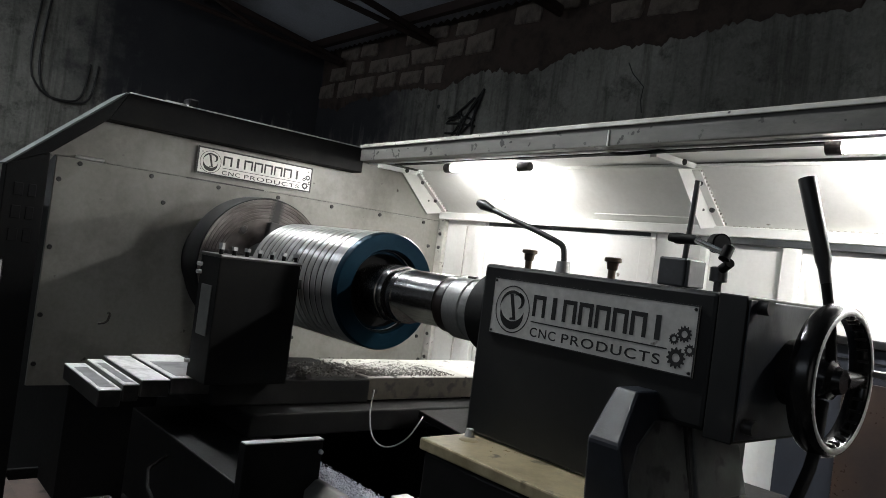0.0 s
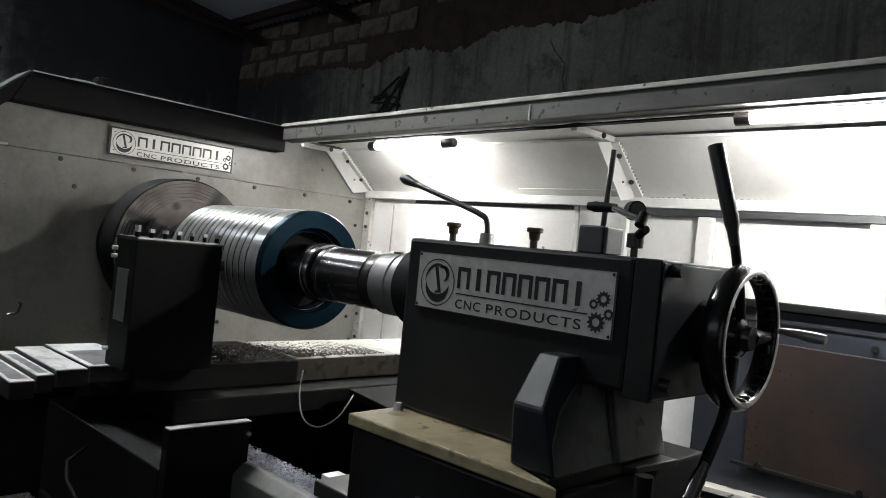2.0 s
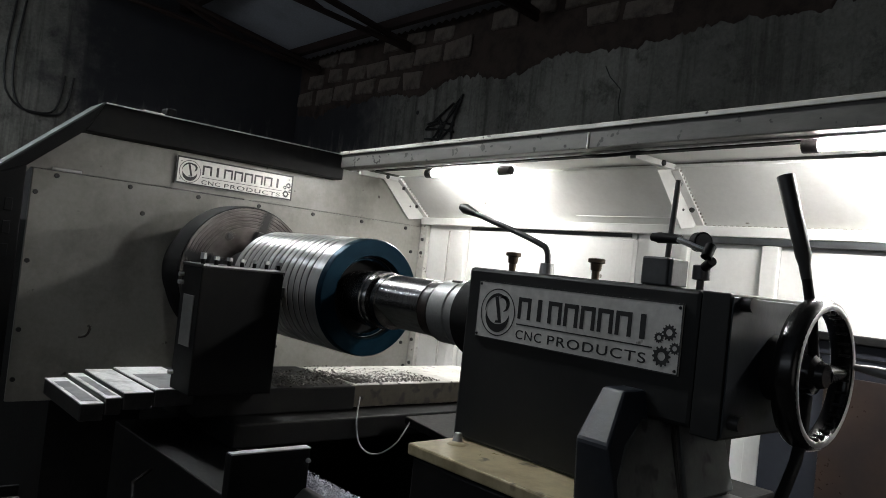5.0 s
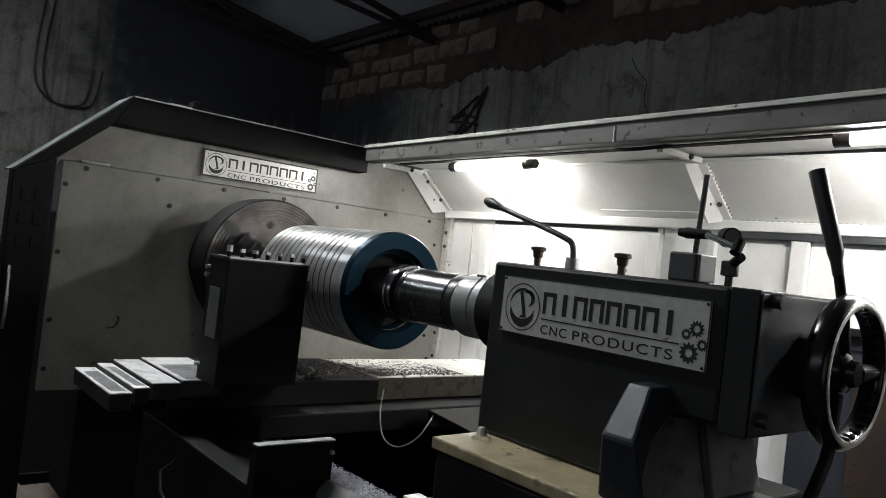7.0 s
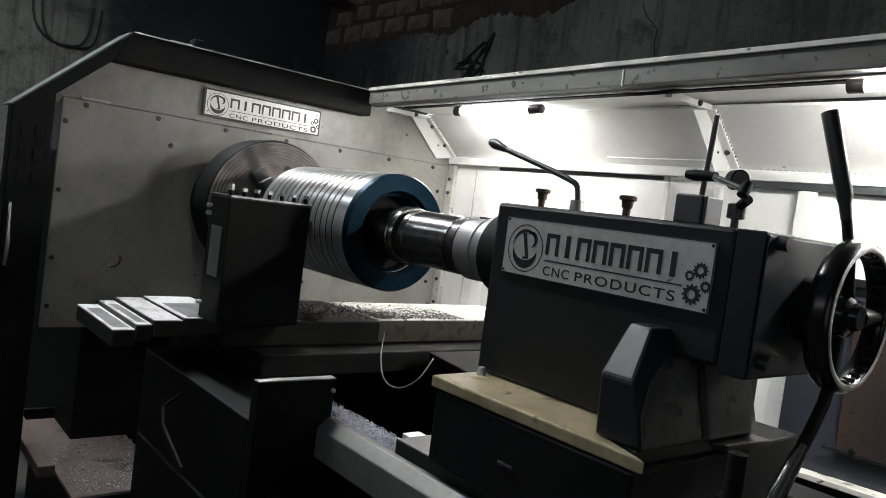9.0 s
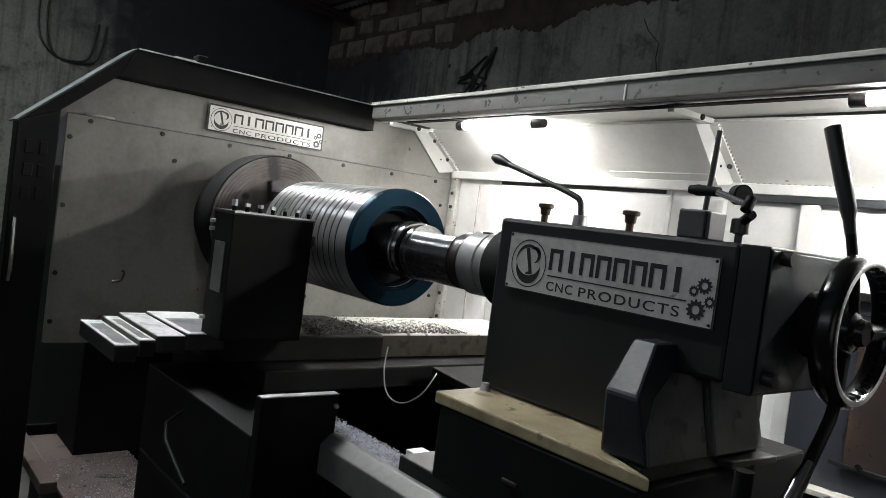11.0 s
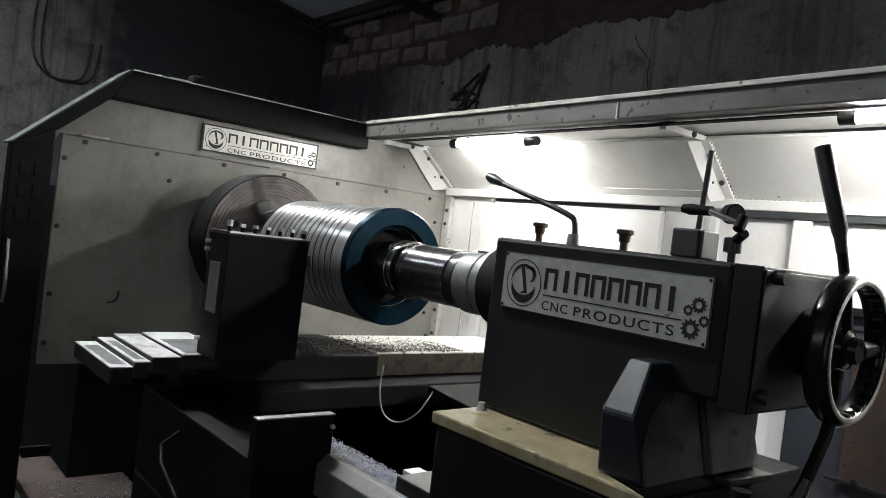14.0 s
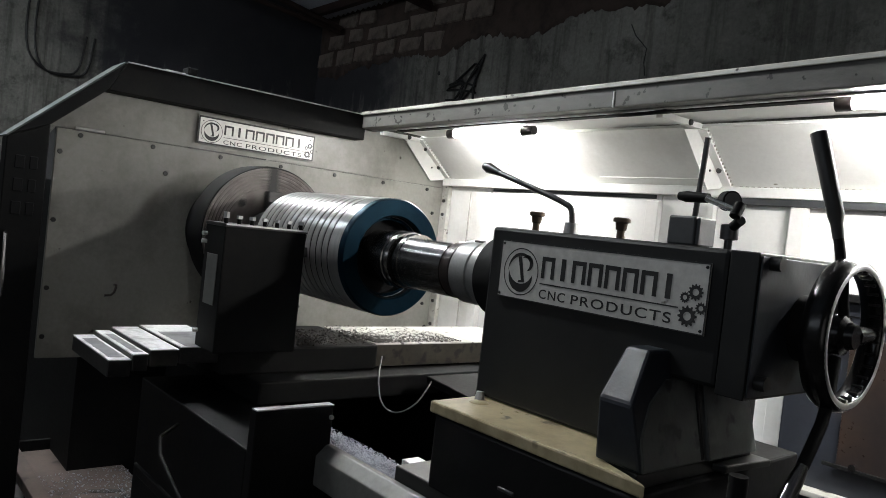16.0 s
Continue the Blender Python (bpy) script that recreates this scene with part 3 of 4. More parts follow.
def guard_rib(g, x, material):
    """Folded angle under the leaning sheets: a web, a toothed flange and a gusset below the beam."""
    web = [(SLANT_Y - 0.085, SLANT_Z - 0.022), (SLANT_Y + 0.006, SLANT_Z - 0.006), (GUARD_Y - 0.008, FOLD_Z - 0.003), (GUARD_Y - 0.12, FOLD_Z - 0.022)]
    rib = part("rib", prism(web, "yz", x - 0.004, x + 0.002, 0.001), material, g)
    flange = [(SLANT_Y + 0.004, SLANT_Z - 0.004), (GUARD_Y - 0.004, FOLD_Z - 0.002), (GUARD_Y - 0.012, FOLD_Z - 0.010), (SLANT_Y - 0.006, SLANT_Z - 0.012)]
    part("rib_flange", prism(flange, "yz", x + 0.003, x + 0.034, 0.0015), WHITE, rib)
    teeth = bmesh.new()
    for i in range(17):
        f = (i + 0.5) / 17
        y = SLANT_Y + (GUARD_Y - SLANT_Y) * f
        add_box(teeth, x + 0.0335, x + 0.039, y - 0.003, y + 0.003, slant(y) - 0.011, slant(y) - 0.004)
    part("weld_teeth", teeth, GRIMY, rib)
    part("gusset", rising(prism([(0.70, 1.793), (SLANT_Y + 0.02, 1.796), (SLANT_Y + 0.02, 1.814), (0.70, 1.814)], "yz", x - 0.012, x + 0.012, 0.001), 0.008), WHITE, rib)
    part("screw", bolt_head(bmesh.new(), (x + 0.012, 0.86, 1.806 + 0.008 * x), 0.011, 0.006), DARKSTEEL, rib)
    for f in (0.22, 0.66):
        y = SLANT_Y + (GUARD_Y - SLANT_Y) * f
        part("screw", bolt_head(bmesh.new(), (x + 0.018, y - 0.012, slant(y) - 0.012), 0.010, 0.007, "y"), DARKSTEEL, rib)
    part("screw", bolt_head(bmesh.new(), (x + 0.002, SLANT_Y + 0.10, slant(SLANT_Y + 0.14) - 0.02), 0.005, 0.003), DARKSTEEL, rib)


def rear_guard():
    g = thing("splash_guard", 1.6, GUARD_Y, 0.5, "white painted sheet-metal splash guard behind the lathe", "splash guard")
    ribs = [0.006, 1.56, 3.12]
    posts = [0.03, 0.345, 1.305, 1.535, 1.866, 2.40, 3.29]
    for a, b in zip(posts, posts[1:]):
        part("upright_panel", box(a + 0.003, b - 0.003, GUARD_Y, GUARD_Y + 0.012, 0.55, FOLD_Z - 0.03, 0.001), WHITE, g)
    for p in posts[1:]:
        w = 0.02 if abs(p - 1.535) < 0.01 else 0.05
        part("post", box(p - w, p + 0.005, GUARD_Y - 0.03, GUARD_Y - 0.002, 0.55, FOLD_Z - 0.062, 0.003), WHITE, g)
    part("panel_step", box(0.20, 0.206, GUARD_Y - 0.008, GUARD_Y - 0.001, 0.55, FOLD_Z - 0.062, 0.001), GRIMY, g)
    part("corner_post", box(0.002, 0.052, GUARD_Y - 0.03, GUARD_Y - 0.002, 0.45, FOLD_Z - 0.02, 0.003), GRIMY, g, "scuffed white corner post")
    part("fold_rail", box(0.002, 3.3, GUARD_Y - 0.034, GUARD_Y + 0.012, FOLD_Z - 0.036, FOLD_Z, 0.003), WHITE, g)
    # two slate strips stand for the shade below the fold
    part("fold_shade_strip", box(1.60, 3.3, GUARD_Y - 0.030, GUARD_Y - 0.004, FOLD_Z - 0.060, FOLD_Z - 0.037, 0.002), SLATE, g, "grey strip painted as the shade under the fold")
    part("panel_gap_shade", box(0.36, 1.28, GUARD_Y - 0.006, GUARD_Y - 0.001, FOLD_Z - 0.052, FOLD_Z - 0.037, 0.001), SLATE, g, "dark strip painted as the shade in the gap above the panel")
    seam = bmesh.new()
    for i in range(40):
        x = 1.62 + i * 0.022
        add_box(seam, x, x + 0.009, GUARD_Y - 0.012, GUARD_Y - 0.002, FOLD_Z + 0.0005, FOLD_Z + 0.005)
    part("weld_seam", seam, GRIMY, g)
    for a, b in zip(ribs, ribs[1:]):
        pts = [(SLANT_Y, SLANT_Z), (GUARD_Y, FOLD_Z), (GUARD_Y + 0.012, FOLD_Z + 0.002), (SLANT_Y + 0.012, SLANT_Z + 0.012)]
        part("leaning_panel", prism(pts, "yz", a + 0.003, b - 0.003), WHITE, g)
    part("patch_strip", prism([(1.115, slant(1.115) - 0.0005), (1.135, slant(1.135) - 0.0005), (1.133, slant(1.135) - 0.004), (1.113, slant(1.115) - 0.004)], "yz", 1.02, 1.50), WHITE, g)
    for x, mat in zip(ribs, (WHITE, WHITE, WHITE)):
        guard_rib(g, x, mat)
    for z in (1.52, 1.45, 1.25, 1.0, 0.88):
        part("screw", bolt_head(bmesh.new(), (0.026, GUARD_Y - 0.03, z), 0.010, 0.006, "y"), DARKSTEEL, g)
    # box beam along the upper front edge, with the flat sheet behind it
    part("beam", rising(box(0.07, 3.35, BEAM_Y - 0.005, BEAM_Y + 0.06, 1.794, 1.862, 0.004)), SHADED_BEAM, g, "chipped grey-white box beam with its front shade painted in")
    part("top_sheet", rising(box(0.07, 3.35, BEAM_Y + 0.061, SLANT_Y + 0.03, 1.816, 1.826, 0.001)), WHITE, g, "white flat sheet behind the beam")
    part("bottom_lip", rising(box(0.07, 3.35, BEAM_Y + 0.050, BEAM_Y + 0.062, 1.788, 1.7935, 0.001)), WHITE, g)
    part("beam_lip", rising(box(0.07, 3.35, BEAM_Y - 0.014, BEAM_Y - 0.0055, 1.853, 1.868, 0.002), 0.014), GRIMY, g, "worn bright upper lip")
    part("beam_seam", rising(box(1.492, 1.496, BEAM_Y - 0.009, BEAM_Y - 0.004, 1.794, 1.845)), WHITE, g)
    part("cable_duct", rising(box(0.20, 3.3, BEAM_Y + 0.10, BEAM_Y + 0.135, 1.793, 1.8155, 0.002)), BLACK, g, "black slotted cable duct")
    for i in range(60):
        x = 1.24 + i * 0.034
        part("duct_slot", rising(box(x, x + 0.006, BEAM_Y + 0.096, BEAM_Y + 0.0995, 1.803, 1.809)), GRIMY, g)
    part("loose_wire", pipe([(1.40, BEAM_Y + 0.09, 1.812), (1.50, BEAM_Y + 0.04, 1.794), (1.62, BEAM_Y + 0.04, 1.797), (1.70, BEAM_Y + 0.08, 1.818)], 0.006, 8, 2), BLACK, g)


def navy_cover():
    n = thing("lower_cover", 2.6, 1.05, 0.2, "navy painted lower cover with a rust-brown sheet bolted on", "machine cover")
    part("sheet", box(1.91, 3.4, 1.03, 1.06, 0.0, 1.29, 0.004), NAVY, n)
    part("top_channel", box(1.90, 3.4, 1.01, 1.07, 1.29, 1.315, 0.004), BLACK, n)
    br = part("brown_sheet", box(2.09, 3.2, 1.018, 1.029, 0.80, 1.19, 0.003), RUST, n, "rust-brown sheet with bolts")
    for x in (2.14, 2.42, 2.8):
        for z in (0.815, 1.215):
            part("bolt", bolt_head(bmesh.new(), (x, 1.029 if z > 1.2 else 1.017, z), 0.012, 0.01, "y"), CHROME, br)
    part("bottom_bar", box(2.055, 3.2, 1.008, 1.017, 0.800, 0.812, 0.002), BLACK, n)
    part("seam", box(2.0, 3.4, 1.0265, 1.0295, 1.248, 1.252), BLACK, n)
    part("floor_channel", rising(box(1.92, 3.4, 0.97, 1.029, 0.640, 0.658, 0.003), 0.03), GRIMY, n, "scuffed white floor channel")
    part("chip_pan", rising(prism([(0.945, 0.622), (0.93, 0.622), (0.80, 0.28), (0.815, 0.28)], "yz", 1.92, 3.4, 0.001), 0.03), GRIMY, n, "grimy white sloping pan")


def tube_lamp(x0, x1, y, z, lit):
    t = thing("tube_lamp", x0, y, z, "lit white tube lamp with black end caps under the beam", "tube lamp", "tube lamps")
    part("tube", rod((x0 + 0.04, y, z), (x1 - 0.04, y, z), 0.016), lit, t, "glowing white tube")
    part("end_cap", rod((x0, y, z), (x0 + 0.042, y, z), 0.021), RUBBER, t)
    part("end_cap", rod((x1 - 0.062, y, z), (x1, y, z), 0.022, 0.018), RUBBER, t)
    part("clip", box(x0 + 0.1, x0 + 0.12, y - 0.012, y + 0.012, z + 0.012, z + 0.030), GROUND, t)


# ---- spinning parts ----
def chuck():
    c = thing("lathe_chuck", 0.0, 0, AXIS_Z, "large worn steel four-jaw chuck, turning", "lathe chuck")
    o = (0, 0, AXIS_Z)
    part("backplate", turned([(0.002, 0.10), (0.002, 0.20), (0.21, 0.20), (0.21, 0.10)], o, 72), BLACK, c)
    part("body", turned([(0.205, 0.10), (0.205, 0.262), (0.215, 0.270), (0.328, 0.270), (0.336, 0.266), (0.336, 0.10)], o, 72), BLACK, c, "black chuck rim")
    face = [(0.330, 0.05), (0.330, 0.262)]
    r = 0.262
    while r > 0.19:
        face += [(0.343, r), (0.343, r - 0.008), (0.3405, r - 0.0095), (0.3405, r - 0.0115)]
        r -= 0.0125
    face += [(0.343, r), (0.343, 0.075), (0.330, 0.07), (0.330, 0.05)]
    part("face", turned(face, o, 72), CHUCKFACE, c, "grooved steel chuck face")
    for k in range(4):
        m = Matrix.Translation(o) @ Matrix.Rotation(math.pi / 2 * k + 0.35, 4, "X") @ Matrix.Translation((0, 0, -AXIS_Z))
        bm = box(0.3435, 0.346, -0.020, 0.020, AXIS_Z + 0.17, AXIS_Z + 0.262)
        bm.transform(m)
        part("jaw_slot", bm, INK, c)
        bm = bmesh.new()
        add_box(bm, 0.344, 0.374, -0.03, 0.03, AXIS_Z + 0.10, AXIS_Z + 0.175, 0.004)
        add_box(bm, 0.364, 0.404, -0.027, 0.027, AXIS_Z + 0.098, AXIS_Z + 0.135, 0.004)
        bm.transform(m)
        part("jaw", bm, DARKSTEEL, c)
        bm = bolt_head(bmesh.new(), (0.343, 0.12, AXIS_Z + 0.12), 0.016, 0.004)
        bm.transform(m)
        part("socket_screw", bm, INK, c)
    return c


FLAT_X0, FLAT_X1 = 1.292, 1.478


def workpiece():
    w = thing("workpiece", 0.5, 0, AXIS_Z, "grooved steel roll with blue-marked end, turning between chuck and tailstock", "steel roll")
    o = (0, 0, AXIS_Z)
    part("spigot", turned([(0.335, 0.04), (0.335, 0.098), (0.61, 0.098), (0.61, 0.04)], o, 48), DARKSTEEL, w)
    prof = [(0.59, 0.09), (0.59, 0.172), (0.596, 0.179)]
    x = 0.628
    while x < 1.10:
        prof += [(x, 0.1795), (x + 0.0008, 0.176), (x + 0.0092, 0.176), (x + 0.010, 0.1795)]
        x += 0.0345
    prof += [(1.142, 0.1795)]
    barrel = part("barrel", turned(prof + [(1.142, 0.121), (1.085, 0.121)], o, 96), STEEL, w, "bright turned barrel with grooves")
    # black floor rings put the grooves' shade and oil into the colour
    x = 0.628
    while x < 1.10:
        part("shaded_groove_floor", turned([(x + 0.0006, 0.1757), (x + 0.0006, 0.177), (x + 0.0094, 0.177), (x + 0.0094, 0.1757)], o, 96), BLACK, barrel)
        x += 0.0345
    part("end_ring", turned([(1.137, 0.112), (1.137, 0.179), (1.160, 0.179), (1.166, 0.175), (1.166, 0.128), (1.160, 0.124), (1.137, 0.123)], o, 96, True), BLUED, w, "blue layout-marked end face")
    # recess and relief groove are black, their shade put into the colour
    part("recess", turned([(1.08, 0.03), (1.08, 0.126), (1.158, 0.126), (1.155, 0.123), (1.10, 0.116), (1.10, 0.03)], o, 72), BLACK, w, "oily recess of the end face, blackened as shade")
    part("journal", turned([(1.09, 0.06), (1.09, 0.080), (1.188, 0.080), (1.192, 0.085), (1.222, 0.085), (1.224, 0.082), (1.230, 0.082), (1.232, 0.085), (1.246, 0.085), (1.250, 0.082), (1.250, 0.06)], o, 96), OILED, w, "bright stepped journal")
    part("shaded_relief_groove", turned([(1.246, 0.05), (1.246, 0.066), (1.272, 0.066), (1.272, 0.05)], o, 64), BLACK, w)
    # the spanner flat: one side of the shank is sliced off between two steps
    part("shank_collar", turned([(1.268, 0.05), (1.268, 0.076), (1.273, 0.080), (FLAT_X0, 0.080), (FLAT_X0, 0.05)], o, 96), OILED, w)
    part("brown_collar", turned([(FLAT_X1, 0.05), (FLAT_X1, 0.0745), (1.510, 0.0745), (1.514, 0.071), (1.514, 0.05)], o, 96), RUST, w, "rust-brown collar")
    half = math.acos(0.052 / 0.078)
    pts = []
    for i in range(61):
        a = half + (2 * math.pi - 2 * half) * i / 60
        pts.append((-0.0779 * math.sin(a), AXIS_Z + 0.0779 * math.cos(a)))
    bm = prism(pts, "yz", FLAT_X0, FLAT_X1)
    for f in bm.faces:
        f.smooth = abs(f.normal.x) < 0.5 and f.normal.z < 0.98
    shank = part("spanner_flat", bm, SCRAPED, w, "scratched spanner flat on the shank")
    shank.data.materials.append(OILED)
    for p in shank.data.polygons:
        p.material_index = 0 if p.normal.z > 0.98 else 1
    part("neck", turned([(1.51, 0.03), (1.51, 0.060), (1.535, 0.060), (1.535, 0.03)], o, 48), DARKSTEEL, w)
    return w


# ---- tailstock ----
def tailstock():
    t = thing("tailstock", 2.08, 0, 0.8, "black painted lathe tailstock with name plate, levers and handwheel", "tailstock")
    o = (0, 0, AXIS_Z)
    part("quill", turned([(1.522, 0.03), (1.522, 0.079), (1.527, 0.084), (1.585, 0.084), (1.587, 0.080), (1.594, 0.080), (1.596, 0.086), (1.70, 0.086), (1.70, 0.03)], o, 64), QUILLGREY, t, "grey steel quill nose")
    part("quill_key", box(1.555, 1.585, -0.030, -0.016, AXIS_Z + 0.077, AXIS_Z + 0.084, 0.002), INK, t)
    part("quill_housing", turned([(1.63, 0.05), (1.63, 0.094), (1.64, 0.102), (1.77, 0.102), (1.77, 0.05)], o, 64), BLACK, t)
    front = [(1.765, 1.012), (1.765, 1.392), (2.335, 1.392), (2.335, 1.158), (2.245, 1.158), (2.245, 1.012)]
    body = part("body", prism(front, "xz", -0.17, 0.17, 0.008), CHARCOAL, t, "black painted casting")
    part("end_flange", box(2.3355, 2.386, -0.1705, 0.165, 1.150, 1.3915, 0.002), CHARCOAL, t, "black painted end flange")
    part("end_cover", box(2.3865, 2.3895, -0.166, 0.160, 1.156, 1.386, 0.001), BLUEPAINT, t, "dark blue-grey end cover")
    for y, z in ((-0.135, 1.376), (0.08, 1.372), (-0.14, 1.180), (0.08, 1.178)):
        part("cap_screw", rod((2.389, y, z), (2.408, y, z), 0.0125), RUBBER, t)
    part("bearing_hub", turned([(2.389, 0.02), (2.389, 0.058), (2.432, 0.057), (2.440, 0.050), (2.440, 0.02)], o, 48), BLACK, t)
    # base with stained top
    part("base_top", prism([(1.783, -0.312), (2.318, -0.308), (2.19, -0.262), (2.19, 0.09), (1.765, 0.09)], "xy", 0.985, 1.010, 0.004), YELLOWED, t, "oil-stained cream base top")
    part("end_plinth", prism([(2.195, -0.255), (2.284, -0.285), (2.284, 0.09), (2.195, 0.09)], "xy", 0.985, 1.011, 0.003), CHARCOAL, t)
    part("end_ledge", prism([(2.287, -0.06), (2.312, -0.05), (2.325, 0.09), (2.287, 0.09)], "xy", 0.992, 1.006, 0.003), CHARCOAL, t)
    part("base", prism([(1.80, -0.31), (2.30, -0.31), (2.285, 0.30), (1.80, 0.30)], "xy", 0.83, 0.984, 0.006), BLACK, t)
    part("base_foot", prism([(1.66, -0.29), (2.45, -0.29), (2.45, 0.30), (1.66, 0.30)], "xy", 0.785, 0.829, 0.004), CHARCOAL, t)
    part("grease_nipple", rod((1.815, -0.20, 1.01), (1.815, -0.20, 1.03), 0.012, 0.008), GROUND, t)
    part("spill", rod((1.83, -0.215, 1.0105), (1.83, -0.215, 1.0135), 0.022, 0.017), YELLOWED, t)
    # clamp casting at the front
    prof = [(-0.165, 1.012), (-0.282, 1.012), (-0.291, 1.120), (-0.229, 1.206), (-0.165, 1.206)]
    rib = prism(prof, "yz", 2.195, 2.247)
    for v in rib.verts:
        if v.co.x > 2.24:
            v.co.x = 2.245 + (1.205 - v.co.z) * 0.22
    bmesh.ops.bevel(rib, geom=rib.edges[:], offset=0.006, segments=2, profile=0.5, affect="EDGES")
    part("clamp_rib", rib, BLUEPAINT, t, "dark blue sloping clamp rib")
    end = [(-0.276, 1.012), (-0.276, 1.065), (-0.245, 1.120), (-0.19, 1.158), (0.05, 1.158), (0.075, 1.12), (0.09, 1.012)]
    def leaning(bm, off):
        # the end leans outward towards the base like the rib
        for v in bm.verts:
            if v.co.x > 2.27:
                v.co.x = 2.245 + off + (1.205 - v.co.z) * 0.22
        bmesh.ops.bevel(bm, geom=bm.edges[:], offset=0.004, segments=2, profile=0.5, affect="EDGES")
        return bm
    part("end_wall", leaning(prism(end, "yz", 2.238, 2.29), 0.003), CLAMPGREY, t, "worn grey end of the casting")
    pad = [(-0.085, 1.013), (-0.085, 1.150), (-0.02, 1.143), (0.055, 1.150), (0.078, 1.105), (0.088, 1.013)]
    part("end_pad", leaning(prism(pad, "yz", 2.262, 2.30), 0.010), CLAMPGREY, t)
    slot = [(-0.102, 1.014), (-0.106, 1.155), (-0.090, 1.155), (-0.089, 1.014)]
    part("end_slot", leaning(prism(slot, "yz", 2.262, 2.30), 0.0045), INK, t)
    part("wiper_block", box(1.575, 1.655, -0.205, -0.155, 0.776, 0.806, 0.002), GROUND, t, "bright wiper block")
    part("stud", rod((2.445, -0.27, 0.93), (2.445, -0.27, 1.062), 0.014), BLACK, t)
    part("stud_nut", rod((2.445, -0.27, 0.975), (2.445, -0.27, 0.995), 0.024, None, 6), BLACK, t)
    part("catch", box(2.01, 2.05, -0.318, -0.311, 0.897, 0.904, 0.002), DARKSTEEL, t)
    # clamp lever on top
    lv = part("lever", pipe([(1.888, -0.05, 1.39), (1.888, -0.05, 1.445), (1.865, -0.05, 1.462), (1.615, -0.05, 1.533)], 0.0068, 12, 2), DARKSTEEL, t, "bent black clamp lever")
    part("lever_boss", rod((1.888, -0.05, 1.39), (1.888, -0.05, 1.418), 0.017, 0.015), DULL, lv)
    part("lever_grip", pipe([(1.64, -0.05, 1.526), (1.60, -0.05, 1.538), (1.583, -0.05, 1.543)], [0.008, 0.0135, 0.009], 12), RUBBER, lv)
    for x, y, mat in ((1.782, -0.05, BRASS), (2.022, -0.05, BRASS)):
        k = part("oil_cup", turned_z([(0.0, 0.008), (0.018, 0.008), (0.02, 0.011), (0.034, 0.0125), (0.036, 0.018), (0.043, 0.018), (0.045, 0.015)], (x, y, 1.392)), mat, t)
    # handwheel
    hw = part("handwheel", handwheel_rim(2.465), ENAMEL, t, "black handwheel with worn bright rim edge")
    part("rim_edge", turned([(2.480, 0.121), (2.4815, 0.1185), (2.4815, 0.113), (2.480, 0.1105)], o, 64, True), GROUND, hw, "worn bright rim edge")
    for a in (0,):
        d = Vector((0, math.cos(radians(a)), math.sin(radians(a))))
        c0 = Vector((2.463, 0, AXIS_Z))
        part("spoke", pipe([c0 + d * 0.02, c0 + d * 0.07, c0 + d * 0.112], [0.020, 0.015, 0.013], 10), ENAMEL, hw)
    part("hub", turned([(2.43, 0.0), (2.43, 0.036), (2.462, 0.034), (2.468, 0.024), (2.480, 0.02), (2.480, 0.0)], o, 32), ENAMEL, hw)
    for k in range(30):
        a = 2 * math.pi * (k + 0.5) / 30
        u, v = math.cos(a), math.sin(a)
        p = Vector((2.47, 0.1085 * u, AXIS_Z + 0.1085 * v))
        part("finger_notch", rod(p + Vector((-0.012, 0, 0)), p + Vector((0.006, 0, 0)), 0.0028, None, 6), DARKSTEEL, hw)
    part("crank_grip", pipe([(2.46, 0.118, 1.285), (2.49, 0.118, 1.284), (2.51, 0.118, 1.283), (2.54, 0.118, 1.281), (2.562, 0.118, 1.28)], [0.006, 0.0065, 0.009, 0.0105, 0.009], 14), DULL, hw, "polished crank grip")
    up = part("upper_lever", pipe([(2.46, 0.0, 1.27), (2.448, 0.0, 1.36), (2.428, 0.0, 1.45)], 0.0085, 12), BLACK, t, "long black clamp lever")
    part("lever_sleeve", pipe([(2.432, 0.0, 1.43), (2.426, 0.0, 1.455), (2.423, 0.0, 1.47), (2.378, 0.0, 1.612)], [0.009, 0.010, 0.0135, 0.0150], 14), RUBBER, up, "black rubber sleeve")
    lo = part("lower_lever", pipe([(2.45, 0.0, 1.23), (2.465, -0.045, 1.143), (2.467, -0.10, 1.08), (2.463, -0.15, 1.01), (2.458, -0.21, 0.92)], 0.010, 12, 1), BLACK, t, "long lower lever")
    part("lever_handle", pipe([(2.467, -0.113, 1.065), (2.466, -0.125, 1.048), (2.462, -0.168, 0.99), (2.452, -0.275, 0.83)], [0.009, 0.012, 0.0135, 0.0145], 14), OILED, lo, "bright worn handle")


def turned_z(profile, origin, n=28):
    bm = turned([(h, r) for h, r in profile], (0, 0, 0), n)
    bm.transform(Matrix.Translation(origin) @ Matrix.Rotation(-math.pi / 2, 4, "Y"))
    return bm


def handwheel_rim(x):
    prof = []
    for i in range(12):
        a = 2 * math.pi * i / 12
        prof.append((x - 0.005 + 0.021 * math.cos(a), 0.119 + 0.0115 * math.sin(a)))
    return turned(prof, (0, 0, AXIS_Z), 72, True)


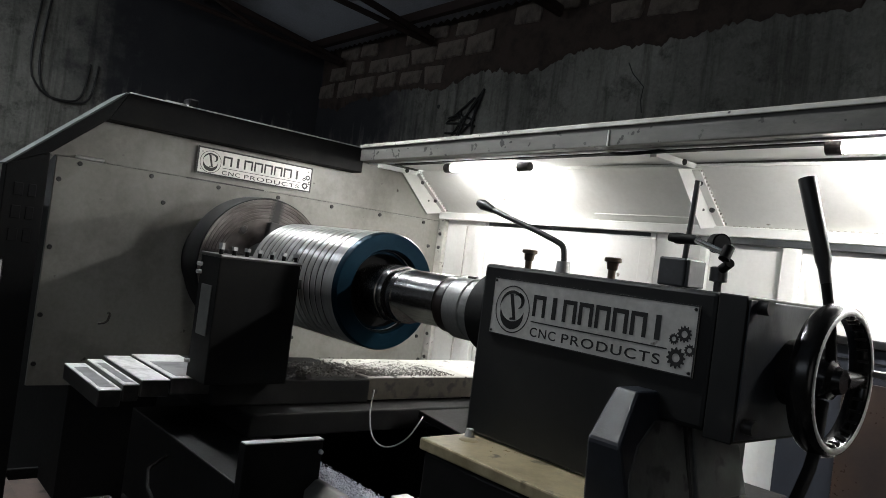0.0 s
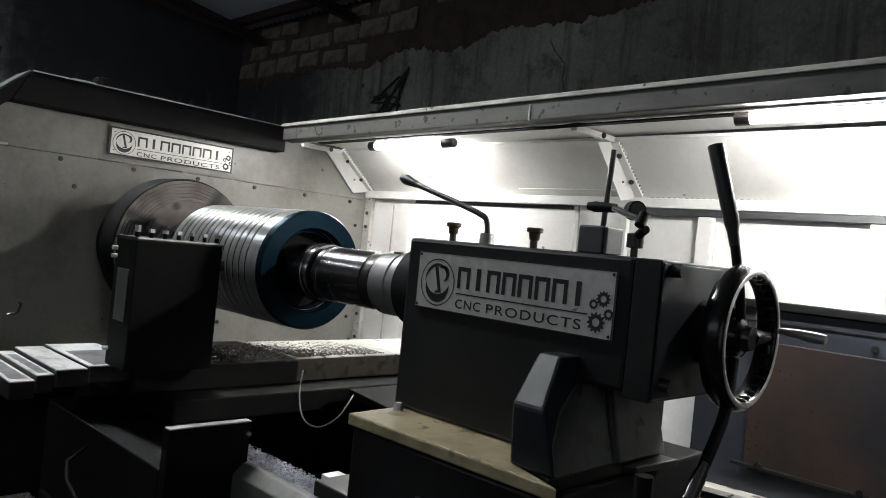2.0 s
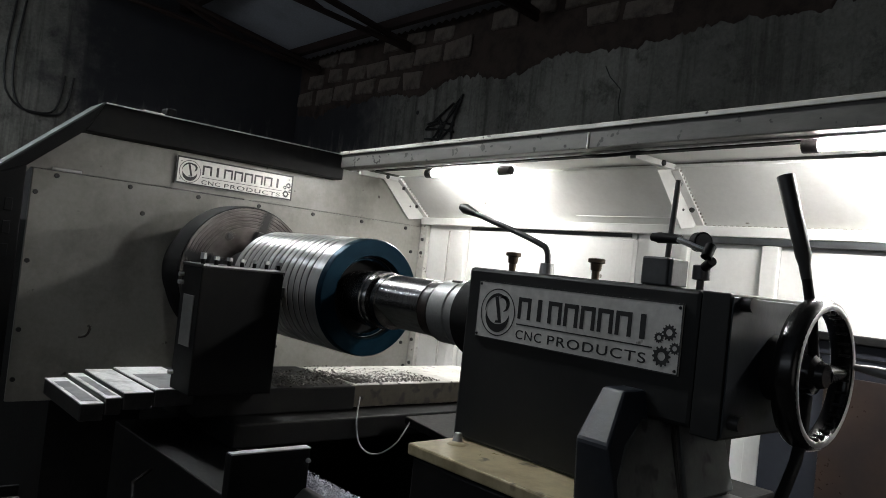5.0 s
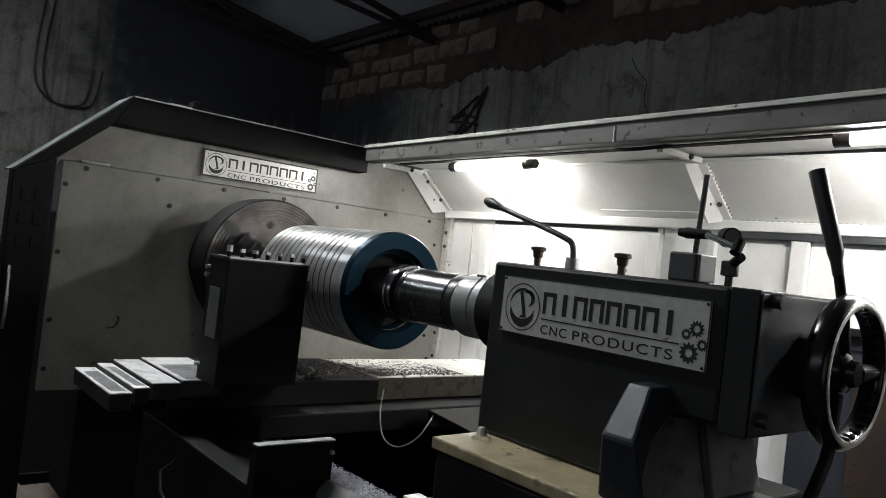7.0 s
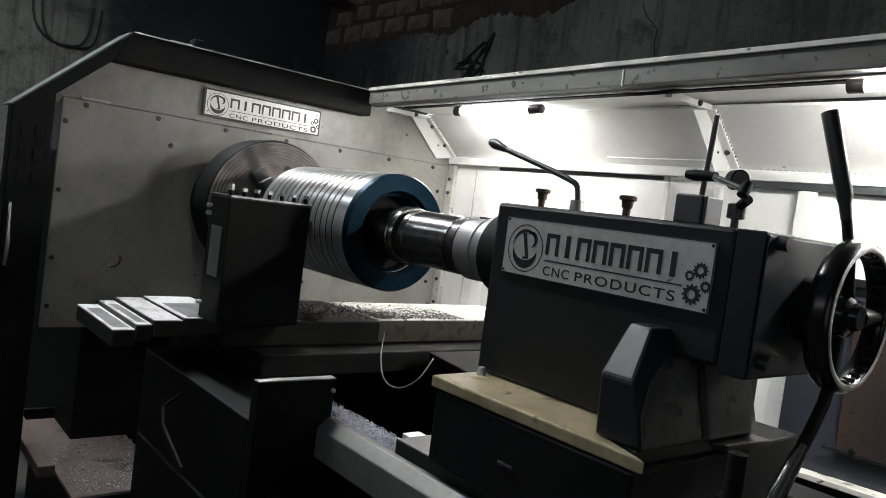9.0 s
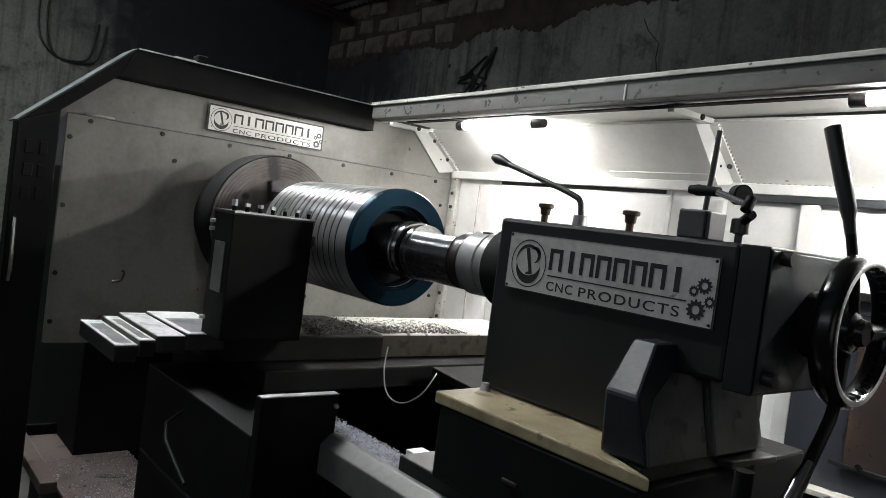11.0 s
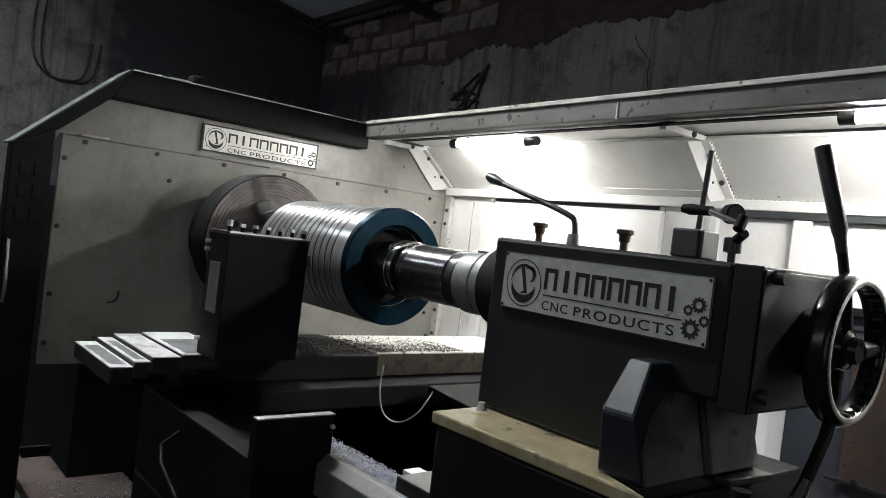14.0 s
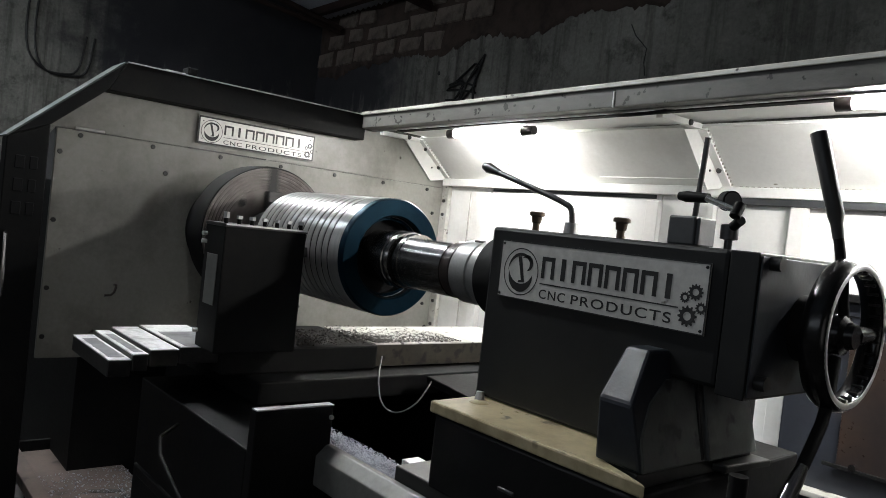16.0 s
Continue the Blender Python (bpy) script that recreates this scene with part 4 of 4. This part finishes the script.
def dial_stand():
    d = thing("dial_indicator", 2.2, -0.05, 1.392, "dial indicator on a magnetic base standing on the tailstock", "dial indicator")
    part("magnet_base", box(2.155, 2.213, -0.085, -0.025, 1.393, 1.448, 0.004), SLATE, d, "dark square magnet base")
    part("base_side", box(2.2135, 2.221, -0.083, -0.027, 1.395, 1.446, 0.002), SLATE, d)
    part("column", rod((2.188, -0.05, 1.445), (2.196, -0.05, 1.60), 0.0055), DARKSTEEL, d)
    cl = part("clamp", rod((2.165, -0.05, 1.487), (2.215, -0.055, 1.485), 0.011, 0.009), BLACK, d)
    part("clamp_knob", rod((2.15, -0.05, 1.488), (2.17, -0.05, 1.487), 0.008, 0.011), BLACK, cl)
    part("arm", rod((2.215, -0.06, 1.484), (2.285, -0.075, 1.463), 0.006), CHROME, d, "bright cross arm")
    g = part("gauge", rod((2.240, -0.035, 1.483), (2.258, -0.046, 1.483), 0.0185, None, 32), BLACK, d, "round black dial gauge")
    part("gauge_face", rod((2.2585, -0.0463, 1.483), (2.2595, -0.0469, 1.483), 0.0155, None, 32), SLATE, g)
    part("joint", rod((2.285, -0.08, 1.452), (2.285, -0.066, 1.475), 0.010), BLACK, d)
    part("swivel", rod((2.262, -0.05, 1.43), (2.292, -0.07, 1.447), 0.009), BLACK, d)
    part("thumb_screw", turned_z([(0.0, 0.007), (0.018, 0.007), (0.02, 0.016), (0.045, 0.016), (0.047, 0.013)], (2.262, -0.05, 1.392)), DARKSTEEL, d)


# ---- carriage ----
def carriage():
    c = thing("carriage", 0.7, -0.2, 0.75, "dark lathe carriage with telescopic cover plates and swarf", "lathe carriage")
    part("cross_slide", box(0.52, 0.925, -0.40, 0.157, 0.872, 0.952, 0.006), BLACK, c)
    rear = part("rear_slide", box(0.555, 0.903, 0.160, 0.95, 0.875, 0.955, 0.003), GRIMY, c, "grimy cream painted rear slide")
    part("slide_edge", box(0.9035, 0.907, 0.163, 0.945, 0.877, 0.951, 0.001), SLIDE_EDGE, rear, "oil-browned front edge")
    part("saddle", box(0.15, 1.02, -0.32, 0.95, 0.80, 0.870, 0.006), BLACK, c)
    steps = [(-0.515, -0.36, 0.955, 0.905, BRIGHTPLATE), (-0.60, -0.520, 0.949, 0.9, BRIGHTPLATE), (-0.648, -0.605, 0.938, 0.89, BRIGHTPLATE), (-0.712, -0.652, 0.925, 0.877, BRIGHTPLATE)]
    for i, (y0, y1, z, zb, mat) in enumerate(steps):
        cp = part("cover_box", box(0.53 + i * 0.002, 0.898 + i * 0.004, y0, y1, zb, z - 0.004, 0.003), DARKSTEEL, c)
        part("cover_plate", box(0.528 + i * 0.002, 0.90 + i * 0.004, y0, y1, z - 0.0035, z, 0.001), mat, cp, "bright ground cover plate")
        if i != 1:
            # a dull oil film with a ragged outline covers the middle of the plate
            x0, x1 = (0.66, 0.885) if i == 0 else (0.60, 0.88)
            n, m = 14, 0.016 if i == 0 else 0.011
            side = [(x0 + (x1 - x0) * k / n, y0 + m + 0.004 * noise.noise((k * 0.9, i, 0))) for k in range(n + 1)]
            back = [(x1 - (x1 - x0) * k / n, y1 - m * 0.8 - 0.006 * abs(noise.noise((k * 0.8, i, 3)))) for k in range(n + 1)]
            part("oil_film", prism(side + back, "xy", z + 0.0002, z + 0.0008), OILFILM, cp, "dull oil film")
    ap = part("apron", box(0.60, 1.365, -0.513, -0.302, 0.30, 0.80, 0.004), BLACK, c)
    part("apron_front", box(1.366, 1.40, -0.513, -0.302, 0.30, 0.898, 0.003), BLACK, ap)
    part("apron_edge", box(1.375, 1.402, -0.513, -0.302, 0.8985, 0.902, 0.001), GROUND, ap, "bright apron edge")
    part("apron_screw", bolt_head(bmesh.new(), (1.40, -0.308, 0.87), 0.006, 0.008), GROUND, ap)
    part("feed_lever", pipe([(0.95, -0.52, 0.745), (1.0, -0.6, 0.719), (1.213, -0.6, 0.637)], 0.0048, 10, 1), BLACK, c, "dark steel feed lever")
    part("feed_cable", pipe([(0.99, 0.13, 0.93), (1.02, 0.10, 0.86), (1.08, 0.08, 0.79), (1.14, 0.10, 0.775), (1.17, 0.15, 0.81), (1.16, 0.20, 0.86), (1.13, 0.24, 0.875)], 0.0026, 8, 2), DULL, c, "thin drooping steel cable")
    part("front_way_box", prism([(1.10, 0.24), (1.75, 0.10), (1.75, 0.62), (1.10, 0.62)], "xy", 0.86, 0.885, 0.004), BLACK, c)
    return c


def toolpost():
    t = thing("toolpost", 0.94, -0.34, 0.95, "tall black toolpost with a row of clamping bolts", "toolpost")
    part("block", box(0.862, 1.0, -0.462, -0.207, 0.953, 1.318, 0.004), BLACK, t)
    part("top_plate", box(0.860, 1.003, -0.464, -0.204, 1.312, 1.322, 0.002), DARKSTEEL, t)
    part("worn_edge", box(1.0035, 1.006, -0.462, -0.206, 1.317, 1.322, 0.0008), GROUND, t, "bright worn front edge")
    for i in range(7):
        y = -0.452 + i * 0.0395
        b = part("clamp_bolt", rod((0.975, y, 1.32), (0.975, y, 1.345 + 0.006 * (i == 0)), 0.006, None, 10), BLACK, t)
        part("bolt_head", rod((0.975, y, 1.336), (0.975, y, 1.346 + 0.008 * (i == 0)), 0.009, None, 4 if i % 2 else 6), DULL, b)
    part("spec_label", box(0.895, 0.968, -0.4645, -0.462, 1.085, 1.23, 0.0008), PAPER, t, "grey metal label")
    for z in (1.285, 1.262, 1.0):
        part("side_bolt", rod((0.875, -0.462, z), (0.875, -0.476, z), 0.006, None, 8), GROUND, t)
    part("tool_shank", box(0.93, 0.965, -0.22, -0.165, 1.24, 1.27, 0.002), DARKSTEEL, t)


def swarf(name, region, count, size, mat, label, seed, parent=None):
    rng = random.Random(seed)
    verts, faces = [], []
    for _ in range(count):
        x, y, z = region(rng)
        s = size * rng.uniform(0.4, 1.4)
        rot = Euler((rng.gauss(0, 0.5), rng.gauss(0, 0.5), rng.uniform(0, 6.3))).to_matrix()
        n = len(verts)
        for p in ((-.8, -.5, 0), (.8, -.45, .2), (.6, .55, .15), (-.7, .5, 0), (.1, 0, .6)):
            verts.append(Vector((x, y, z + s * 0.3)) + rot @ (Vector(p) * s))
        faces += [(n, n + 1, n + 4), (n + 1, n + 2, n + 4), (n + 2, n + 3, n + 4), (n + 3, n, n + 4)]
    me = bpy.data.meshes.new(name)
    me.from_pydata([tuple(v) for v in verts], [], faces)
    me.materials.append(mat)
    return tagged(new(name, me), label, "metal chips", kind="stuff")


# ---- bed ----
def bed():
    b = thing("lathe_bed", 1.6, 0, 0.0, "dark lathe bed with worn guide strip and chip channel", "lathe bed")
    part("bed_casting", prism([(-0.22, 0.35), (-0.22, 0.745), (-0.19, 0.745), (-0.19, 0.42), (0.44, 0.42), (0.44, 0.745), (0.62, 0.745), (0.62, 0.35)], "yz", 0.0, 3.4), BLACK, b)
    part("front_way", prism([(-0.34, 0.70), (-0.34, 0.775), (-0.312, 0.80), (-0.295, 0.80), (-0.295, 0.70)], "yz", 0.9, 3.4, 0.003), PAPER, b, "worn grey front guide strip")
    part("rear_way", box(0.9, 3.4, 0.45, 0.58, 0.745, 0.80, 0.006), DARKSTEEL, b)
    part("channel_floor", box(0.9, 3.4, -0.294, -0.20, 0.745, 0.775), DARKSTEEL, b)
    part("apron_rail", prism([(-0.52, 0.50), (-0.52, 0.53), (-0.46, 0.56), (-0.40, 0.56), (-0.40, 0.50)], "yz", 0.62, 3.4, 0.004), BLACK, b)
    part("lead_screw", rod((0.62, -0.44, 0.62), (3.4, -0.44, 0.62), 0.02), BLACK, b)
    part("bed_foot", box(0.1, 3.3, -0.2, 0.6, 0.0, 0.36, 0.02), BLACK, b)
    swarf("chip_heap", lambda r: (r.uniform(1.1, 1.68), -0.295 + 0.09 * r.random(), 0.776 + 0.016 * r.random()), 10000, 0.0029, CHIPS,
          "bright curled steel chips lying in the bed channel", 3)
    swarf("chip_layer", lambda r: (0.90 - min(abs(r.gauss(0, 0.12)), 0.34), 0.165 + 0.40 * r.random() ** 1.7, 0.9552 + 0.003 * r.random()), 2600, 0.0032, DARKCHIPS,
          "oily dark chips strewn on the rear slide", 4)
    swarf("chip_pile", lambda r: (r.uniform(0.66, 0.92), r.uniform(-0.2, 0.155), 0.953 + 0.012 * r.random()), 1200, 0.0045, DARKCHIPS,
          "oily dark chips heaped beside the toolpost", 6)


def chip_tray():
    t = thing("chip_tray", 0.4, -0.62, 0.3, "grimy sheet-metal chip tray at the foot of the lathe", "chip tray")
    part("tray_floor", box(-0.3, 0.52, -0.664, -0.345, 0.285, 0.298, 0.002), TRAYPAINT, t)
    part("tray_rim", box(-0.4, 0.297, -0.722, -0.668, 0.285, 0.325, 0.003), TRAYPAINT, t)
    part("tray_end", box(-0.32, -0.302, -0.664, -0.345, 0.285, 0.34, 0.003), BLACK, t)
    part("tray_front", box(0.523, 0.540, -0.664, -0.30, 0.20, 0.297, 0.003), BLACK, t)
    part("oil_stain", prism([(0.20, -0.52), (0.24, -0.41), (0.262, -0.42), (0.25, -0.49), (0.225, -0.53)], "xy", 0.2982, 0.2992), RUST, t, "dark oil stain")
    part("tray_stand", box(-0.2, 0.5, -0.65, -0.40, 0.0, 0.284), BLACK, t)
    swarf("tray_chips", lambda r: (0.51 - 0.5 * r.random() ** 1.4, -0.66 + 0.31 * r.random() ** 0.8, 0.299 + 0.004 * r.random()), 900, 0.0042, CHIPS,
          "steel chips scattered over the tray floor", 8)


def bay_lamp(x, y, lit, label, shaded=True):
    z = 3.3
    b = thing("bay_lamp", x, y, z, label, "ceiling lamp", "ceiling lamps")
    part("housing", box(x - 0.65, x + 0.65, y - 0.08, y + 0.08, z + 0.05, z + 0.11, 0.006), GRIMY, b)
    for s in (-1, 1):
        part("bay_tube", rod((x - 0.6, y + 0.04 * s, z + 0.025), (x + 0.6, y + 0.04 * s, z + 0.025), 0.018), lit, b, "glowing tube")
        if shaded:
            part("reflector", prism([(y + 0.08 * s, z + 0.06), (y + 0.12 * s, z - 0.05), (y + 0.125 * s, z - 0.05), (y + 0.085 * s, z + 0.06)], "yz", x - 0.65, x + 0.65), GRIMY, b, "white side reflector")
    for dx in (-0.4, 0.4):
        part("hanger", rod((x + dx, y, z + 0.11), (x + dx, y, roof_z(y) + 0.01), 0.006), DARKSTEEL, b)


# ---- build ----
top = building()
roof()
wall_marks()
headstock()
name_plate(Matrix.Translation((0.001, -0.19, 1.612)) @ Matrix(((0, 0, 1, 0), (1, 0, 0, 0), (0, 1, 0, 0), (0, 0, 0, 1))), 0.535, 0.112,
           "brushed metal maker's plate with black marks on the headstock", 1)
name_plate(Matrix.Translation((1.805, -0.171, 1.241)) @ Matrix.Rotation(math.pi / 2, 4, "X"), 0.502, 0.124,
           "brushed metal maker's plate with black marks on the tailstock", 0)
rear_guard()
navy_cover()
tube_lamp(0.41, 0.93, 0.79, 1.800, TUBE)
tube_lamp(2.12, 2.95, BEAM_Y + 0.11, 1.808, TUBE_FAR)
bay_lamp(-0.15, -0.55, BAYTUBE, "lit white tube fitting hung over the lathe")
# second fitting is unseen, added to brighten the west wall and roof
bay_lamp(-2.6, -1.7, WESTTUBE, "unseen bare tube fitting added to brighten the end wall", False)
spin_chuck = chuck()
spin_work = workpiece()
tailstock()
dial_stand()
carriage()
toolpost()
bed()
chip_tray()
block_courses(top)

# fill lamp in an added ventilator opening far behind the camera
south_fill = bpy.data.lights.new("south_fill_light", "AREA")
south_fill.shape, south_fill.size, south_fill.size_y, south_fill.energy, south_fill.color = "RECTANGLE", 8.0, 1.0, 44.0, (0.82, 0.90, 1.0)
new("south_fill_light", south_fill).matrix_basis = look((1.0, -6.95, 3.0), (0.2, 0, 6.0))

# fill lamp in an added, unseen doorway beyond the tailstock end
door = bpy.data.lights.new("tailstock_end_fill", "AREA")
door.shape, door.size, door.size_y, door.energy, door.color = "RECTANGLE", 2.9, 2.9, 12.0, (1.0, 0.97, 0.92)
new("tailstock_end_fill", door).matrix_basis = look((7.95, -3.5, 1.5), (0.0, -3.5, 1.5))


def motions():
    for ob in (spin_chuck, spin_work):
        x, y, z = ob.location
        walk(ob, [(i * 0.1, pose(x, y, z, 50 + 574.2 * (i * 0.1 - 1.7))) for i in range(161)])


motions()
